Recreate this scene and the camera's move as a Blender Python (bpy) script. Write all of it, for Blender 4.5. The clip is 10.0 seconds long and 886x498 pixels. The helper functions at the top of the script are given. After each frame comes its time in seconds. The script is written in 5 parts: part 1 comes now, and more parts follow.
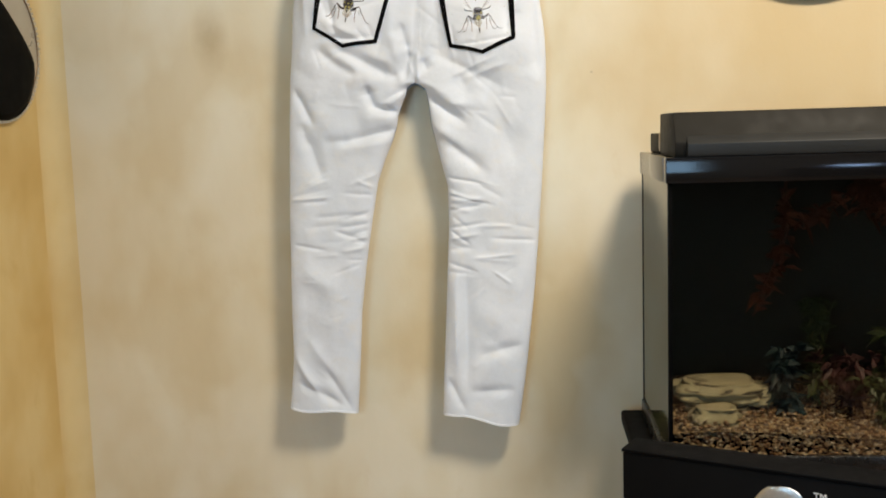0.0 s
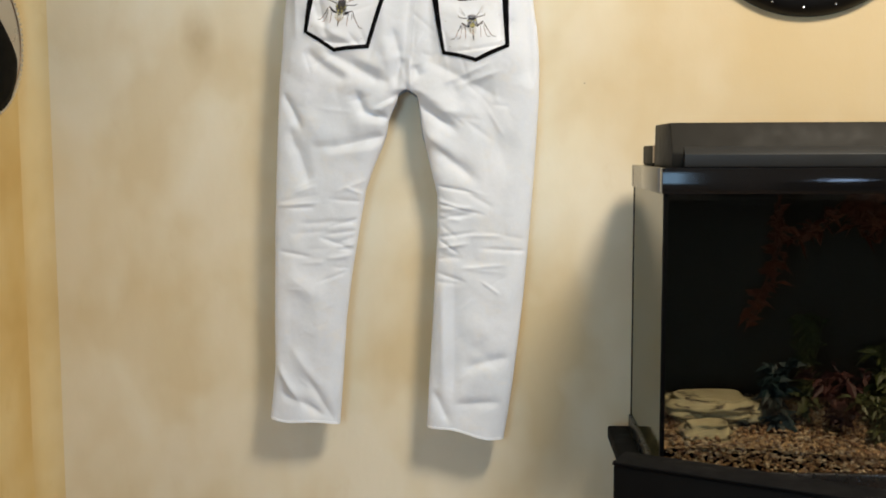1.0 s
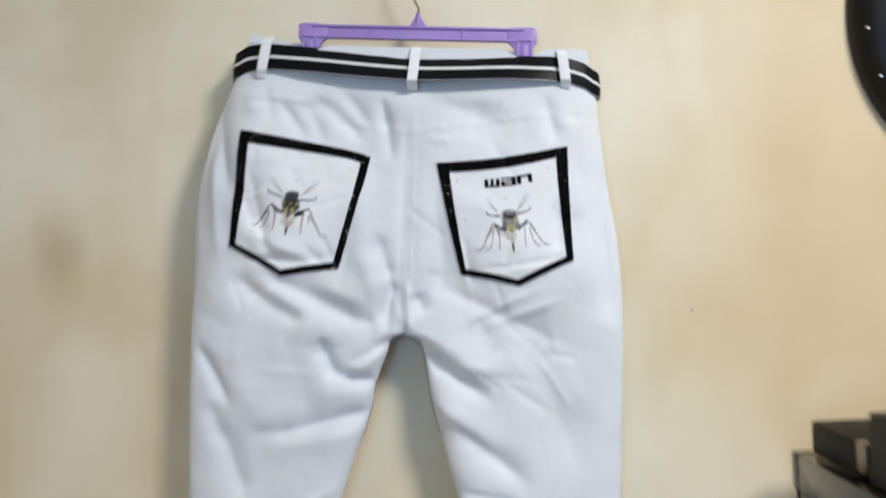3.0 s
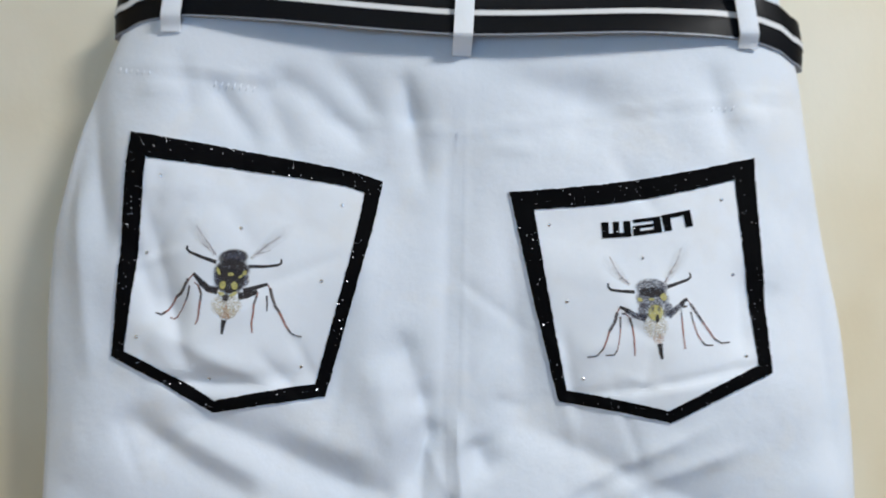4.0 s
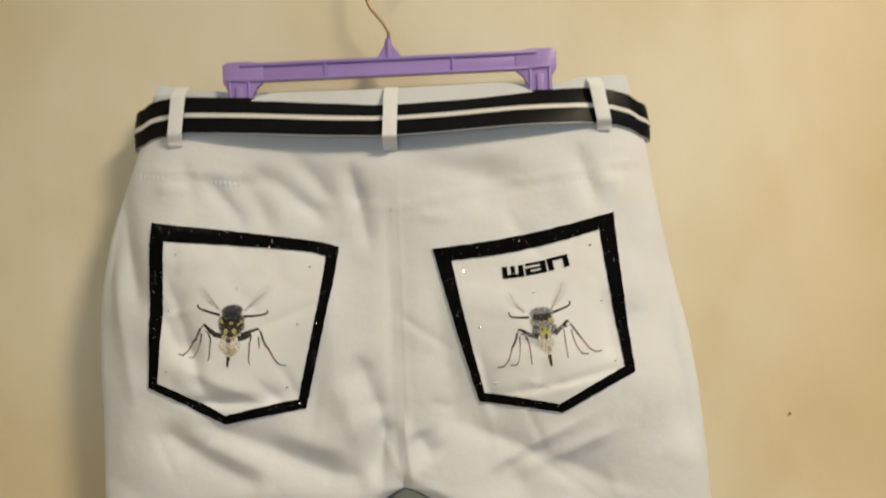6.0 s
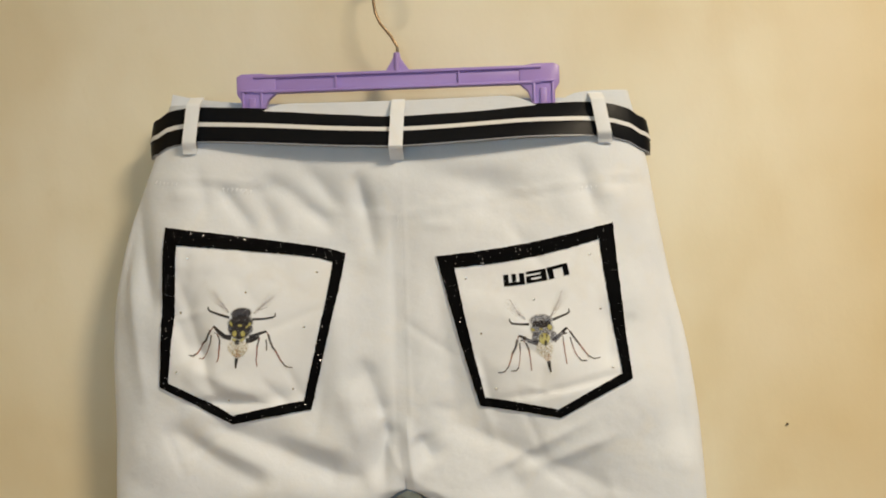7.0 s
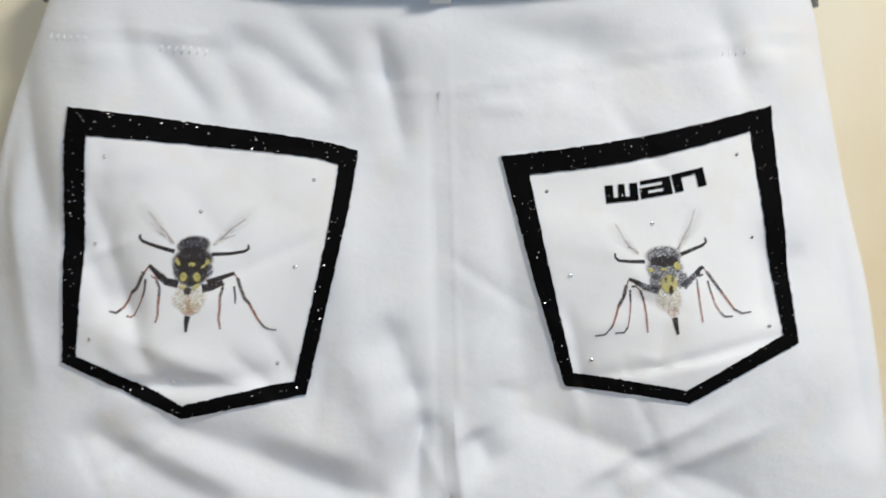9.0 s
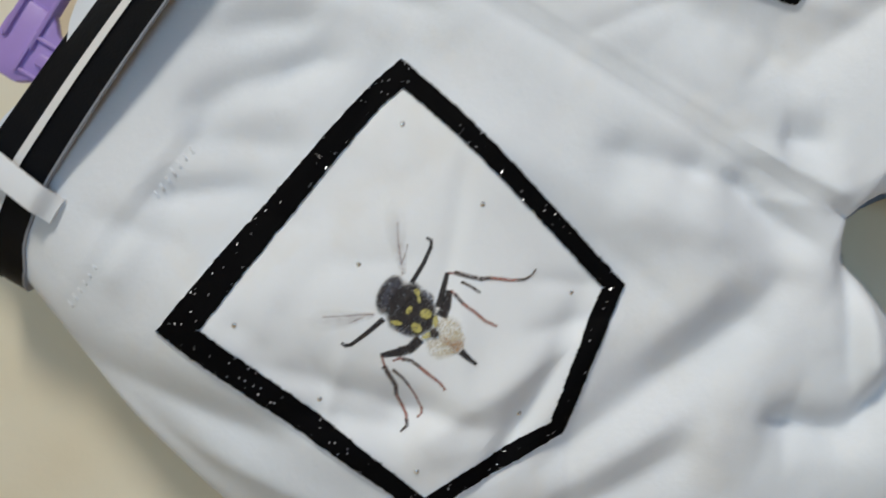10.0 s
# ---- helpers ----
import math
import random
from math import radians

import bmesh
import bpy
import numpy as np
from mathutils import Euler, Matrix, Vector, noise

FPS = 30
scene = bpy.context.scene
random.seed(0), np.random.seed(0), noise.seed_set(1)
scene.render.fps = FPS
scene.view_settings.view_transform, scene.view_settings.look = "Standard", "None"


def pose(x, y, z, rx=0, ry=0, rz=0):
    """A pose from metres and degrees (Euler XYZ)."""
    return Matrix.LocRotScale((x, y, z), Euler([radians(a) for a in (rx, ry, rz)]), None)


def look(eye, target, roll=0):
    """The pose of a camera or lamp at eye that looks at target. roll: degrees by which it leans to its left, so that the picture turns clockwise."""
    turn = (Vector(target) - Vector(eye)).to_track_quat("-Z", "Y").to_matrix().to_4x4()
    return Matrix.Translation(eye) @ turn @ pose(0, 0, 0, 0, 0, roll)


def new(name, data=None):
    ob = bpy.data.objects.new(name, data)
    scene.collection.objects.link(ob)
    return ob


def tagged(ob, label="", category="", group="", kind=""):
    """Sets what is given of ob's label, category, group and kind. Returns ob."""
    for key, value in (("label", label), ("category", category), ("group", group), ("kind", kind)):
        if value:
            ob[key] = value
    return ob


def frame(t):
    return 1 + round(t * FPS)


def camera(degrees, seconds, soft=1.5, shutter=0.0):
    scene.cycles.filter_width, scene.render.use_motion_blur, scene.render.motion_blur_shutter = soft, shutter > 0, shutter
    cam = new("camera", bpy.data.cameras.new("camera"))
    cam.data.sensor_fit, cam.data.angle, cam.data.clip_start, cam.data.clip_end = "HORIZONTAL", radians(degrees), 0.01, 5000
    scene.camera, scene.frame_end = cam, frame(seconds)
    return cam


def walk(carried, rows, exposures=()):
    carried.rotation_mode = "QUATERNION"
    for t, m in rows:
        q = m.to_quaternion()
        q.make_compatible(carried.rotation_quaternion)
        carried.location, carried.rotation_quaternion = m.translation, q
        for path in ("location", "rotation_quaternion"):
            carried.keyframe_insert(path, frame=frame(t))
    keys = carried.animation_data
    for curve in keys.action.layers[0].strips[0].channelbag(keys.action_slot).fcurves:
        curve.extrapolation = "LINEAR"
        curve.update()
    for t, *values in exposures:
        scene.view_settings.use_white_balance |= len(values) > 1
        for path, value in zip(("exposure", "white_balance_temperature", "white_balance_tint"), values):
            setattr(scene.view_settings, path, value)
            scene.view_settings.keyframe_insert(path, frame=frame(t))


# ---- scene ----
cam = camera(47.0, 10.0, soft=1.8, shutter=0.4)
PATH = [
    (0, (0.294, -2.018, 1.071), (-0.007, -0.054, 0.84), -1.7),
    (0.5, (0.264, -1.995, 1.054), (-0.002, -0.023, 0.848), -0.5),
    (1, (0.26, -1.997, 1.045), (0.013, -0.021, 0.855), -0.2),
    (1.5, (0.272, -2.027, 1.042), (0.018, -0.052, 0.857), -0.3),
    (2, (0.249, -1.964, 1.071), (-0.006, 0.012, 0.895), -0.8),
    (2.2, (0.201, -1.868, 1.071), (-0.022, 0.116, 0.963), -1.3),
    (2.5, (0.1121, -1.6405, 1.1862), (-0.0413, 0.3506, 1.0773), -1.33),
    (2.7, (0.088, -1.4905, 1.2049), (-0.0466, 0.5039, 1.139), -1.85),
    (3.0, (0.0829, -1.2225, 1.2454), (-0.0622, 0.7721, 1.2674), -2.44),
    (3.2, (0.0489, -1.0605, 1.2724), (-0.0681, 0.935, 1.3384), -2.64),
    (4.3, (-0.0679, -0.6316, 1.3252), (-0.0012, 1.3672, 1.3081), -3.46),
    (4.5, (-0.0752, -0.622, 1.3212), (0.0169, 1.3758, 1.2971), -3.47),
    (5.0, (-0.0652, -0.6314, 1.3287), (-0.0133, 1.3674, 1.2851), -4.7),
    (5.5, (-0.021, -0.75, 1.3617), (-0.0401, 1.2487, 1.291), -6.49),
    (6.0, (0.0239, -0.8935, 1.3629), (-0.024, 1.1059, 1.3436), -7.03),
    (6.2, (0.0309, -0.9175, 1.3479), (-0.024, 1.0816, 1.3686), -7.13),
    (7.5, (0.0412, -0.9126, 1.3522), (-0.0623, 1.0845, 1.3806), -5.93),
    (8.0, (-0.0253, -0.8321, 1.3441), (-0.0411, 1.1674, 1.3871), -6.08),
    (8.5, (-0.0968, -0.7078, 1.3595), (0.0643, 1.2836, 1.269), -5.4),
    (9.0, (-0.0596, -0.615, 1.34), (0.0106, 1.3807, 1.2303), -6.05),
    (9.2, (-0.0437, -0.5816, 1.3444), (-0.0733, 1.4116, 1.1821), -18.71),
    (9.5, (-0.0589, -0.536, 1.3405), (-0.1533, 1.4514, 1.1365), -41.64),
    (9.8, (-0.1101, -0.5077, 1.3457), (-0.1744, 1.4824, 1.1582), -61.49),
    (10.0, (-0.139, -0.4958, 1.3378), (-0.1586, 1.5013, 1.2317), -62.9),
]
EXPOSURES = [
    (0.0, 0.0, 6500, 10), (2.0, 0.0, 6450, 10), (2.5, -0.06, 6180, 10), (3.0, -0.14, 5720, 10), (4.3, -0.27, 5450, 9), (4.6, -0.29, 5500, 9), (5.0, -0.36, 5800, 9),
    (5.5, -0.46, 6570, 8), (6.0, -0.44, 7620, 8), (7.5, -0.28, 6920, 9), (8.0, -0.20, 6220, 9), (8.5, -0.04, 6050, 10), (9.0, -0.13, 6080, 10), (9.5, -0.29, 6020, 8), (10.0, -0.33, 6000, 8),
]
walk(cam, [(t, look(eye, target, roll)) for t, eye, target, roll in PATH], EXPOSURES)

# ---- light: one warm ceiling lamp, a cool fill lamp in an added unseen window, a dim world ----
world = bpy.data.worlds.new("world")
scene.world = world
world.use_nodes = True
world.node_tree.nodes["Background"].inputs[0].default_value = (0.5, 0.6, 0.8, 1)
world.node_tree.nodes["Background"].inputs[1].default_value = 0.05


def area_lamp(name, eye, target, size, watts, colour, shape="DISK"):
    data = bpy.data.lights.new(name, "AREA")
    data.shape, data.size, data.energy, data.color = shape, size, watts, colour
    ob = new(name, data)
    ob.matrix_world = look(eye, target)
    return ob


area_lamp("ceiling_lamp_light", (0.93, -1.22, 2.28), (0.93, -1.22, 0), 0.46, 50, (1.0, 0.89, 0.73))
cool_fill = area_lamp("cool_fill_light", (-0.3, -3.48, 1.2), (0.1, 0, 1.25), 0.9, 26, (0.40, 0.675, 0.965), "RECTANGLE")
cool_fill.data.size_y = 1.1


# ---- materials ----
def nodes_of(name):
    m = bpy.data.materials.new(name)
    m.use_nodes = True
    tree = m.node_tree
    return m, tree, tree.nodes["Principled BSDF"]


def node(tree, kind, **sets):
    n = tree.nodes.new(kind)
    for key, value in sets.items():
        n.inputs[key.replace("_", " ")].default_value = value
    return n


def ramp(tree, source, stops):
    n = tree.nodes.new("ShaderNodeValToRGB")
    e = n.color_ramp.elements
    while len(e) < len(stops):
        e.new(0.5)
    for el, (p, c) in zip(e, stops):
        el.position, el.color = p, (*c, 1)
    tree.links.new(source, n.inputs[0])
    return n.outputs[0]


def mixed(tree, fac, a, b, mode="MIX"):
    n = tree.nodes.new("ShaderNodeMix")
    n.data_type, n.blend_type = "RGBA", mode
    for sock, value in ((n.inputs[0], fac), (n.inputs[6], a), (n.inputs[7], b)):
        if isinstance(value, (int, float)):
            sock.default_value = value
        elif isinstance(value, tuple):
            sock.default_value = (*value, 1)
        else:
            tree.links.new(value, sock)
    return n.outputs[2]


def coords(tree, scale=(1, 1, 1), turn=(0, 0, 0)):
    c, m = tree.nodes.new("ShaderNodeTexCoord"), tree.nodes.new("ShaderNodeMapping")
    m.inputs["Scale"].default_value, m.inputs["Rotation"].default_value = scale, turn
    tree.links.new(c.outputs["Object"], m.inputs["Vector"])
    return m.outputs[0]


def noise_of(tree, vector, scale, detail=4.0, rough=0.55, distortion=0.0):
    n = node(tree, "ShaderNodeTexNoise", Scale=scale, Detail=detail, Roughness=rough, Distortion=distortion)
    tree.links.new(vector, n.inputs["Vector"])
    return n.outputs[0]


def bumped(tree, shader, height, strength, distance, before=None):
    b = node(tree, "ShaderNodeBump", Strength=strength, Distance=distance)
    tree.links.new(height, b.inputs["Height"])
    if before:
        tree.links.new(before, b.inputs["Normal"])
    tree.links.new(b.outputs[0], shader.inputs["Normal"])
    return b.outputs[0]


def plain(name, c1, c2, scale=30.0, rough=0.5, metal=0.0, bump=0.15, fine=600.0, spec=0.5):
    """Two tones, blotched at one scale and grained at another."""
    m, tree, s = nodes_of(name)
    v = coords(tree)
    tree.links.new(mixed(tree, noise_of(tree, v, scale), c1, c2), s.inputs["Base Color"])
    s.inputs["Metallic"].default_value, s.inputs["Specular IOR Level"].default_value = metal, spec
    r = tree.nodes.new("ShaderNodeMapRange")
    tree.links.new(noise_of(tree, v, scale * 3), r.inputs[0])
    r.inputs[3].default_value, r.inputs[4].default_value = rough * 0.75, min(1, rough * 1.25)
    tree.links.new(r.outputs[0], s.inputs["Roughness"])
    bumped(tree, s, noise_of(tree, v, fine, 2.0), bump, 0.001)
    return m


def wall_paint(name, light, mid, dark, shift, ochre_ends=False):
    """Sponged and ragged decorative paint: cream over ochre, cloudy, with faint strokes and small dents."""
    m, tree, s = nodes_of(name)
    v = coords(tree, (1, 1, 0.75))
    v.node.inputs["Location"].default_value = shift
    big = ramp(tree, noise_of(tree, v, 1.7, 2.0, 0.5, 0.2), [(0.36, dark), (0.5, mid), (0.62, light)])
    cloud = ramp(tree, noise_of(tree, v, 5.0, 3.0, 0.5, 0.15), [(0.38, dark), (0.5, mid), (0.60, light)])
    dab = ramp(tree, noise_of(tree, v, 13.0, 4.0, 0.6, 0.3), [(0.62, (0, 0, 0)), (0.74, (1, 1, 1))])
    c = mixed(tree, 0.5, big, cloud)
    c = mixed(tree, mixed(tree, 0.75, dab, (0, 0, 0)), c, dark)
    stroke = noise_of(tree, coords(tree, (9, 9, 3.0), (0, 0.35, 0)), 2.0, 4.0, 0.6, 0.2)
    c = mixed(tree, 0.10, c, ramp(tree, stroke, [(0.3, (0.35, 0.30, 0.22)), (0.62, (0.8, 0.77, 0.70))]), "SOFT_LIGHT")
    if ochre_ends:  # ochre deepens towards both ends; part of the right end's tone is painted-in shade
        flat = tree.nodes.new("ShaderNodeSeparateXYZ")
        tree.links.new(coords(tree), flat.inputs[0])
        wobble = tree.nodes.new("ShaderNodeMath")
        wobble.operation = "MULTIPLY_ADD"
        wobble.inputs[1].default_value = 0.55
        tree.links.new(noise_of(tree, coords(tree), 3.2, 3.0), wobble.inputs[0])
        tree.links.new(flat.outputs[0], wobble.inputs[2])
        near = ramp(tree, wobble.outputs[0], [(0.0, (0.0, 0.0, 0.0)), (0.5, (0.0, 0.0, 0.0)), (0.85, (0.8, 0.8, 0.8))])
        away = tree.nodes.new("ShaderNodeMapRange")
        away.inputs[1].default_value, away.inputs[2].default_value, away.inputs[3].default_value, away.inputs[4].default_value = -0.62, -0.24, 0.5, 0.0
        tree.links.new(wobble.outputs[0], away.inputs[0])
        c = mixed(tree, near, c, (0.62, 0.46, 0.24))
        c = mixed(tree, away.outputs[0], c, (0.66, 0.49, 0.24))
        # one brown smear, drawn out upright
        smear = tree.nodes.new("ShaderNodeTexGradient")
        smear.gradient_type = "SPHERICAL"
        place = coords(tree, (21.73, 0.01, 11.75))
        place.node.inputs["Location"].default_value = (10.473, 0, -14.918)
        tree.links.new(place, smear.inputs[0])
        patchy = mixed(tree, noise_of(tree, coords(tree), 16.0, 4.0), (0.0, 0.0, 0.0), smear.outputs[0])
        c = mixed(tree, ramp(tree, patchy, [(0.02, (0.0, 0.0, 0.0)), (0.5, (0.5, 0.5, 0.5))]), c, (0.44, 0.31, 0.13))
    tree.links.new(c, s.inputs["Base Color"])
    s.inputs["Roughness"].default_value = 0.6
    s.inputs["Specular IOR Level"].default_value = 0.3
    first = bumped(tree, s, noise_of(tree, v, 7.0, 4.0, 0.5), 0.3, 0.008)
    bumped(tree, s, noise_of(tree, v, 120.0, 4.0, 0.6), 0.2, 0.0012, first)
    return m


def cloth(name, c1, c2, wear):
    """White cotton twill: diagonal weave and small creases."""
    m, tree, s = nodes_of(name)
    v = coords(tree)
    # bluish and cream mottling puts cool and warm light into the cloth colour
    tone = mixed(tree, ramp(tree, noise_of(tree, v, 9.0, 5.0, 0.6, 0.4), [(0.35, (0, 0, 0)), (0.65, (1, 1, 1))]), c1, c2)
    tree.links.new(mixed(tree, ramp(tree, noise_of(tree, v, 22.0, 3.0, 0.6, 0.5), [(0.54, (0, 0, 0)), (0.74, (0.5, 0.5, 0.5))]), tone, (0.80, 0.785, 0.76)), s.inputs["Base Color"])
    s.inputs["Roughness"].default_value = 0.85
    s.inputs["Specular IOR Level"].default_value = 0.2
    s.inputs["Sheen Weight"].default_value = 0.15
    w = node(tree, "ShaderNodeTexWave", Scale=420.0, Distortion=0.6, Detail=1.0)
    tree.links.new(coords(tree, (1, 1, 1), (0, 0.7, 0)), w.inputs["Vector"])
    first = bumped(tree, s, noise_of(tree, v, 55.0, 4.0, 0.6), wear, 0.003)
    bumped(tree, s, w.outputs[1], 0.05, 0.0006, first)
    return m


def glitter(name):
    """Black tape full of tiny mirror flakes, a few of which catch the lamp."""
    m, tree, s = nodes_of(name)
    v = coords(tree)
    cells = node(tree, "ShaderNodeTexVoronoi", Scale=2000.0)
    tree.links.new(v, cells.inputs["Vector"])
    r = tree.nodes.new("ShaderNodeSeparateColor")
    tree.links.new(cells.outputs["Color"], r.inputs[0])
    pick = tree.nodes.new("ShaderNodeMath")
    pick.operation = "GREATER_THAN"
    pick.inputs[1].default_value = 0.995
    tree.links.new(r.outputs[0], pick.inputs[0])
    tree.links.new(mixed(tree, pick.outputs[0], mixed(tree, noise_of(tree, v, 60.0), (0.0015, 0.0015, 0.002), (0.004, 0.004, 0.0045)), (0.7, 0.7, 0.75)), s.inputs["Base Color"])
    tree.links.new(pick.outputs[0], s.inputs["Metallic"])
    gloss = tree.nodes.new("ShaderNodeMath")
    gloss.operation = "MULTIPLY_ADD"
    gloss.inputs[1].default_value, gloss.inputs[2].default_value = -0.35, 0.72
    tree.links.new(pick.outputs[0], gloss.inputs[0])
    tree.links.new(gloss.outputs[0], s.inputs["Roughness"])
    s.inputs["Specular IOR Level"].default_value = 0.04
    geo = tree.nodes.new("ShaderNodeNewGeometry")
    sub = tree.nodes.new("ShaderNodeVectorMath")
    sub.operation = "SUBTRACT"
    tree.links.new(cells.outputs["Color"], sub.inputs[0])
    sub.inputs[1].default_value = (0.5, 0.5, 0.5)
    tilt = tree.nodes.new("ShaderNodeVectorMath")
    tilt.operation = "SCALE"
    tree.links.new(sub.outputs[0], tilt.inputs[0])
    tree.links.new(pick.outputs[0], tilt.inputs["Scale"])
    add = tree.nodes.new("ShaderNodeVectorMath")
    tree.links.new(geo.outputs["Normal"], add.inputs[0])
    tree.links.new(tilt.outputs[0], add.inputs[1])
    norm = tree.nodes.new("ShaderNodeVectorMath")
    norm.operation = "NORMALIZE"
    tree.links.new(add.outputs[0], norm.inputs[0])
    tree.links.new(norm.outputs[0], s.inputs["Normal"])
    return m


def islands(name, stops, rough=0.6):
    """One tone to each loose piece."""
    m, tree, s = nodes_of(name)
    g = tree.nodes.new("ShaderNodeNewGeometry")
    c = ramp(tree, g.outputs["Random Per Island"], stops)
    v = coords(tree)
    tree.links.new(mixed(tree, 0.3, c, noise_of(tree, v, 220.0), "SOFT_LIGHT"), s.inputs["Base Color"])
    s.inputs["Roughness"].default_value = rough
    return m


def clear_glass(name, tint=(1, 1, 1), rough=0.0):
    m, tree, s = nodes_of(name)
    s.inputs["Base Color"].default_value = (*tint, 1)
    s.inputs["Transmission Weight"].default_value = 1.0
    s.inputs["Roughness"].default_value = rough
    s.inputs["IOR"].default_value = 1.45
    return m


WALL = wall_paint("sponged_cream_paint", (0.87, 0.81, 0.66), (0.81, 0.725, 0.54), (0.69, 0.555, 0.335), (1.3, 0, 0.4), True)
# the corner and the side wall take deeper ochre tones
WALL_ROUND = wall_paint("sponged_corner_ochre", (0.77, 0.61, 0.33), (0.71, 0.53, 0.25), (0.60, 0.41, 0.16), (1.3, 0, 0.4))
WALL_SIDE = wall_paint("sponged_deep_ochre", (0.78, 0.62, 0.32), (0.72, 0.53, 0.23), (0.60, 0.40, 0.14), (4.1, 2, 0.9))
PLAIN_WALL = plain("matt_wall_paint", (0.26, 0.26, 0.27), (0.22, 0.22, 0.23), 3.0, 0.8)
CEILING = plain("ceiling_paint", (0.8, 0.8, 0.79), (0.76, 0.76, 0.75), 3.0, 0.9)
FLOOR = plain("brown_floorboards", (0.16, 0.09, 0.05), (0.24, 0.14, 0.08), 6.0, 0.45)
DENIM = cloth("white_cotton_twill", (0.80, 0.83, 0.885), (0.72, 0.76, 0.82), 0.25)
DENIM_POCKET = cloth("white_pocket_twill", (0.86, 0.885, 0.93), (0.83, 0.86, 0.91), 0.15)
TAPE = glitter("black_glitter_tape")
BELT = plain("black_coated_belt", (0.002, 0.0025, 0.004), (0.004, 0.005, 0.008), 40.0, 0.42, 0.0, 0.15, 900.0, 0.16)
STRIPE = plain("white_belt_stripe", (0.8, 0.8, 0.8), (0.7, 0.7, 0.71), 90.0, 0.5)
PIPING = plain("grey_belt_edge", (0.3, 0.32, 0.36), (0.22, 0.23, 0.27), 90.0, 0.4)
PURPLE = plain("lilac_plastic", (0.42, 0.29, 0.68), (0.36, 0.24, 0.61), 25.0, 0.38, 0.0, 0.1)
STEEL = plain("bronzed_steel_wire", (0.30, 0.22, 0.14), (0.20, 0.14, 0.09), 80.0, 0.32, 0.9, 0.1)
CHROME = plain("bright_chrome", (0.85, 0.85, 0.87), (0.75, 0.75, 0.78), 80.0, 0.12, 1.0, 0.0)
CRYSTAL = clear_glass("crystal", (0.95, 0.96, 1.0), 0.02)
BLACK = plain("black_plastic", (0.008, 0.008, 0.009), (0.016, 0.015, 0.014), 25.0, 0.28, 0.0, 0.12)
HOOD_GREY = plain("dusty_black_plastic", (0.016, 0.014, 0.010), (0.010, 0.009, 0.007), 12.0, 0.6, 0.0, 0.15, 600.0, 0.15)
# black backing whose colour is lifted to imitate haze in the tank
BACKING = plain("haze_lifted_backing", (0.090, 0.078, 0.060), (0.056, 0.052, 0.046), 5.0, 0.8, 0.0, 0.1, 600.0, 0.1)
GLOSS_BLACK = plain("gloss_black_lacquer", (0.004, 0.004, 0.004), (0.008, 0.007, 0.007), 10.0, 0.11, 0.0, 0.03, 600.0, 0.40)
MATT_BLACK = plain("matt_black_board", (0.002, 0.002, 0.0025), (0.004, 0.004, 0.004), 10.0, 0.7, 0.0, 0.1, 600.0, 0.08)
# brown water tint, set dark to stand in for the tank's dim inside
GLASS = clear_glass("dimming_aquarium_glass", (0.315, 0.287, 0.228))
DIAL = plain("cream_dial_paper", (0.60, 0.55, 0.47), (0.54, 0.49, 0.41), 12.0, 0.6)
PALE = plain("silvered_panel", (0.62, 0.58, 0.5), (0.5, 0.46, 0.4), 14.0, 0.3, 0.4)
ROCK, tree, shader = nodes_of("pale_layered_rock")
tone = mixed(tree, noise_of(tree, coords(tree), 30.0), (0.52, 0.48, 0.33), (0.34, 0.29, 0.16))
cracks = ramp(tree, noise_of(tree, coords(tree, (24, 24, 130)), 1.0, 3.0, 0.6, 0.6), [(0.56, (0, 0, 0)), (0.64, (1, 1, 1))])
tree.links.new(mixed(tree, cracks, tone, (0.035, 0.028, 0.018)), shader.inputs["Base Color"])
shader.inputs["Roughness"].default_value = 0.85
bumped(tree, shader, cracks, 0.6, -0.004)
PEBBLES = islands("mixed_river_pebbles", [(0.0, (0.07, 0.035, 0.02)), (0.3, (0.24, 0.13, 0.065)), (0.55, (0.38, 0.26, 0.14)), (0.8, (0.55, 0.46, 0.34)), (1.0, (0.12, 0.07, 0.05))])


def ink(name, c1, c2, cover, strength):
    """A stippled transfer print, through whose dots the white cloth shows."""
    m, tree, s = nodes_of(name)
    v = coords(tree)
    c = mixed(tree, noise_of(tree, v, 260.0, 3.0), c1, c2)
    dots = ramp(tree, noise_of(tree, v, 1050.0, 2.0, 0.6), [(cover - 0.06, (0, 0, 0)), (cover + 0.12, (1, 1, 1))])
    thin = tree.nodes.new("ShaderNodeAttribute")
    thin.attribute_name = "cover"
    ragged = mixed(tree, 0.35, thin.outputs["Fac"], noise_of(tree, v, 700.0, 2.0), "OVERLAY")
    laid = ramp(tree, ragged, [(0.12, (0, 0, 0)), (0.62, (strength, strength, strength))])
    tree.links.new(c, s.inputs["Base Color"])
    tree.links.new(mixed(tree, dots, laid, (0, 0, 0)), s.inputs["Alpha"])
    s.inputs["Roughness"].default_value = 0.8
    s.inputs["Specular IOR Level"].default_value = 0.2
    return m


INK_DARK = ink("charcoal_print", (0.022, 0.021, 0.024), (0.065, 0.057, 0.058), 0.62, 0.92)
INK_LEG = ink("brown_charcoal_print", (0.050, 0.038, 0.038), (0.15, 0.11, 0.105), 0.58, 0.62)
INK_SLATE = ink("slate_print", (0.045, 0.045, 0.060), (0.15, 0.15, 0.19), 0.54, 0.75)
INK_YELLOW = ink("yellow_print", (0.50, 0.45, 0.10), (0.66, 0.61, 0.28), 0.60, 0.85)
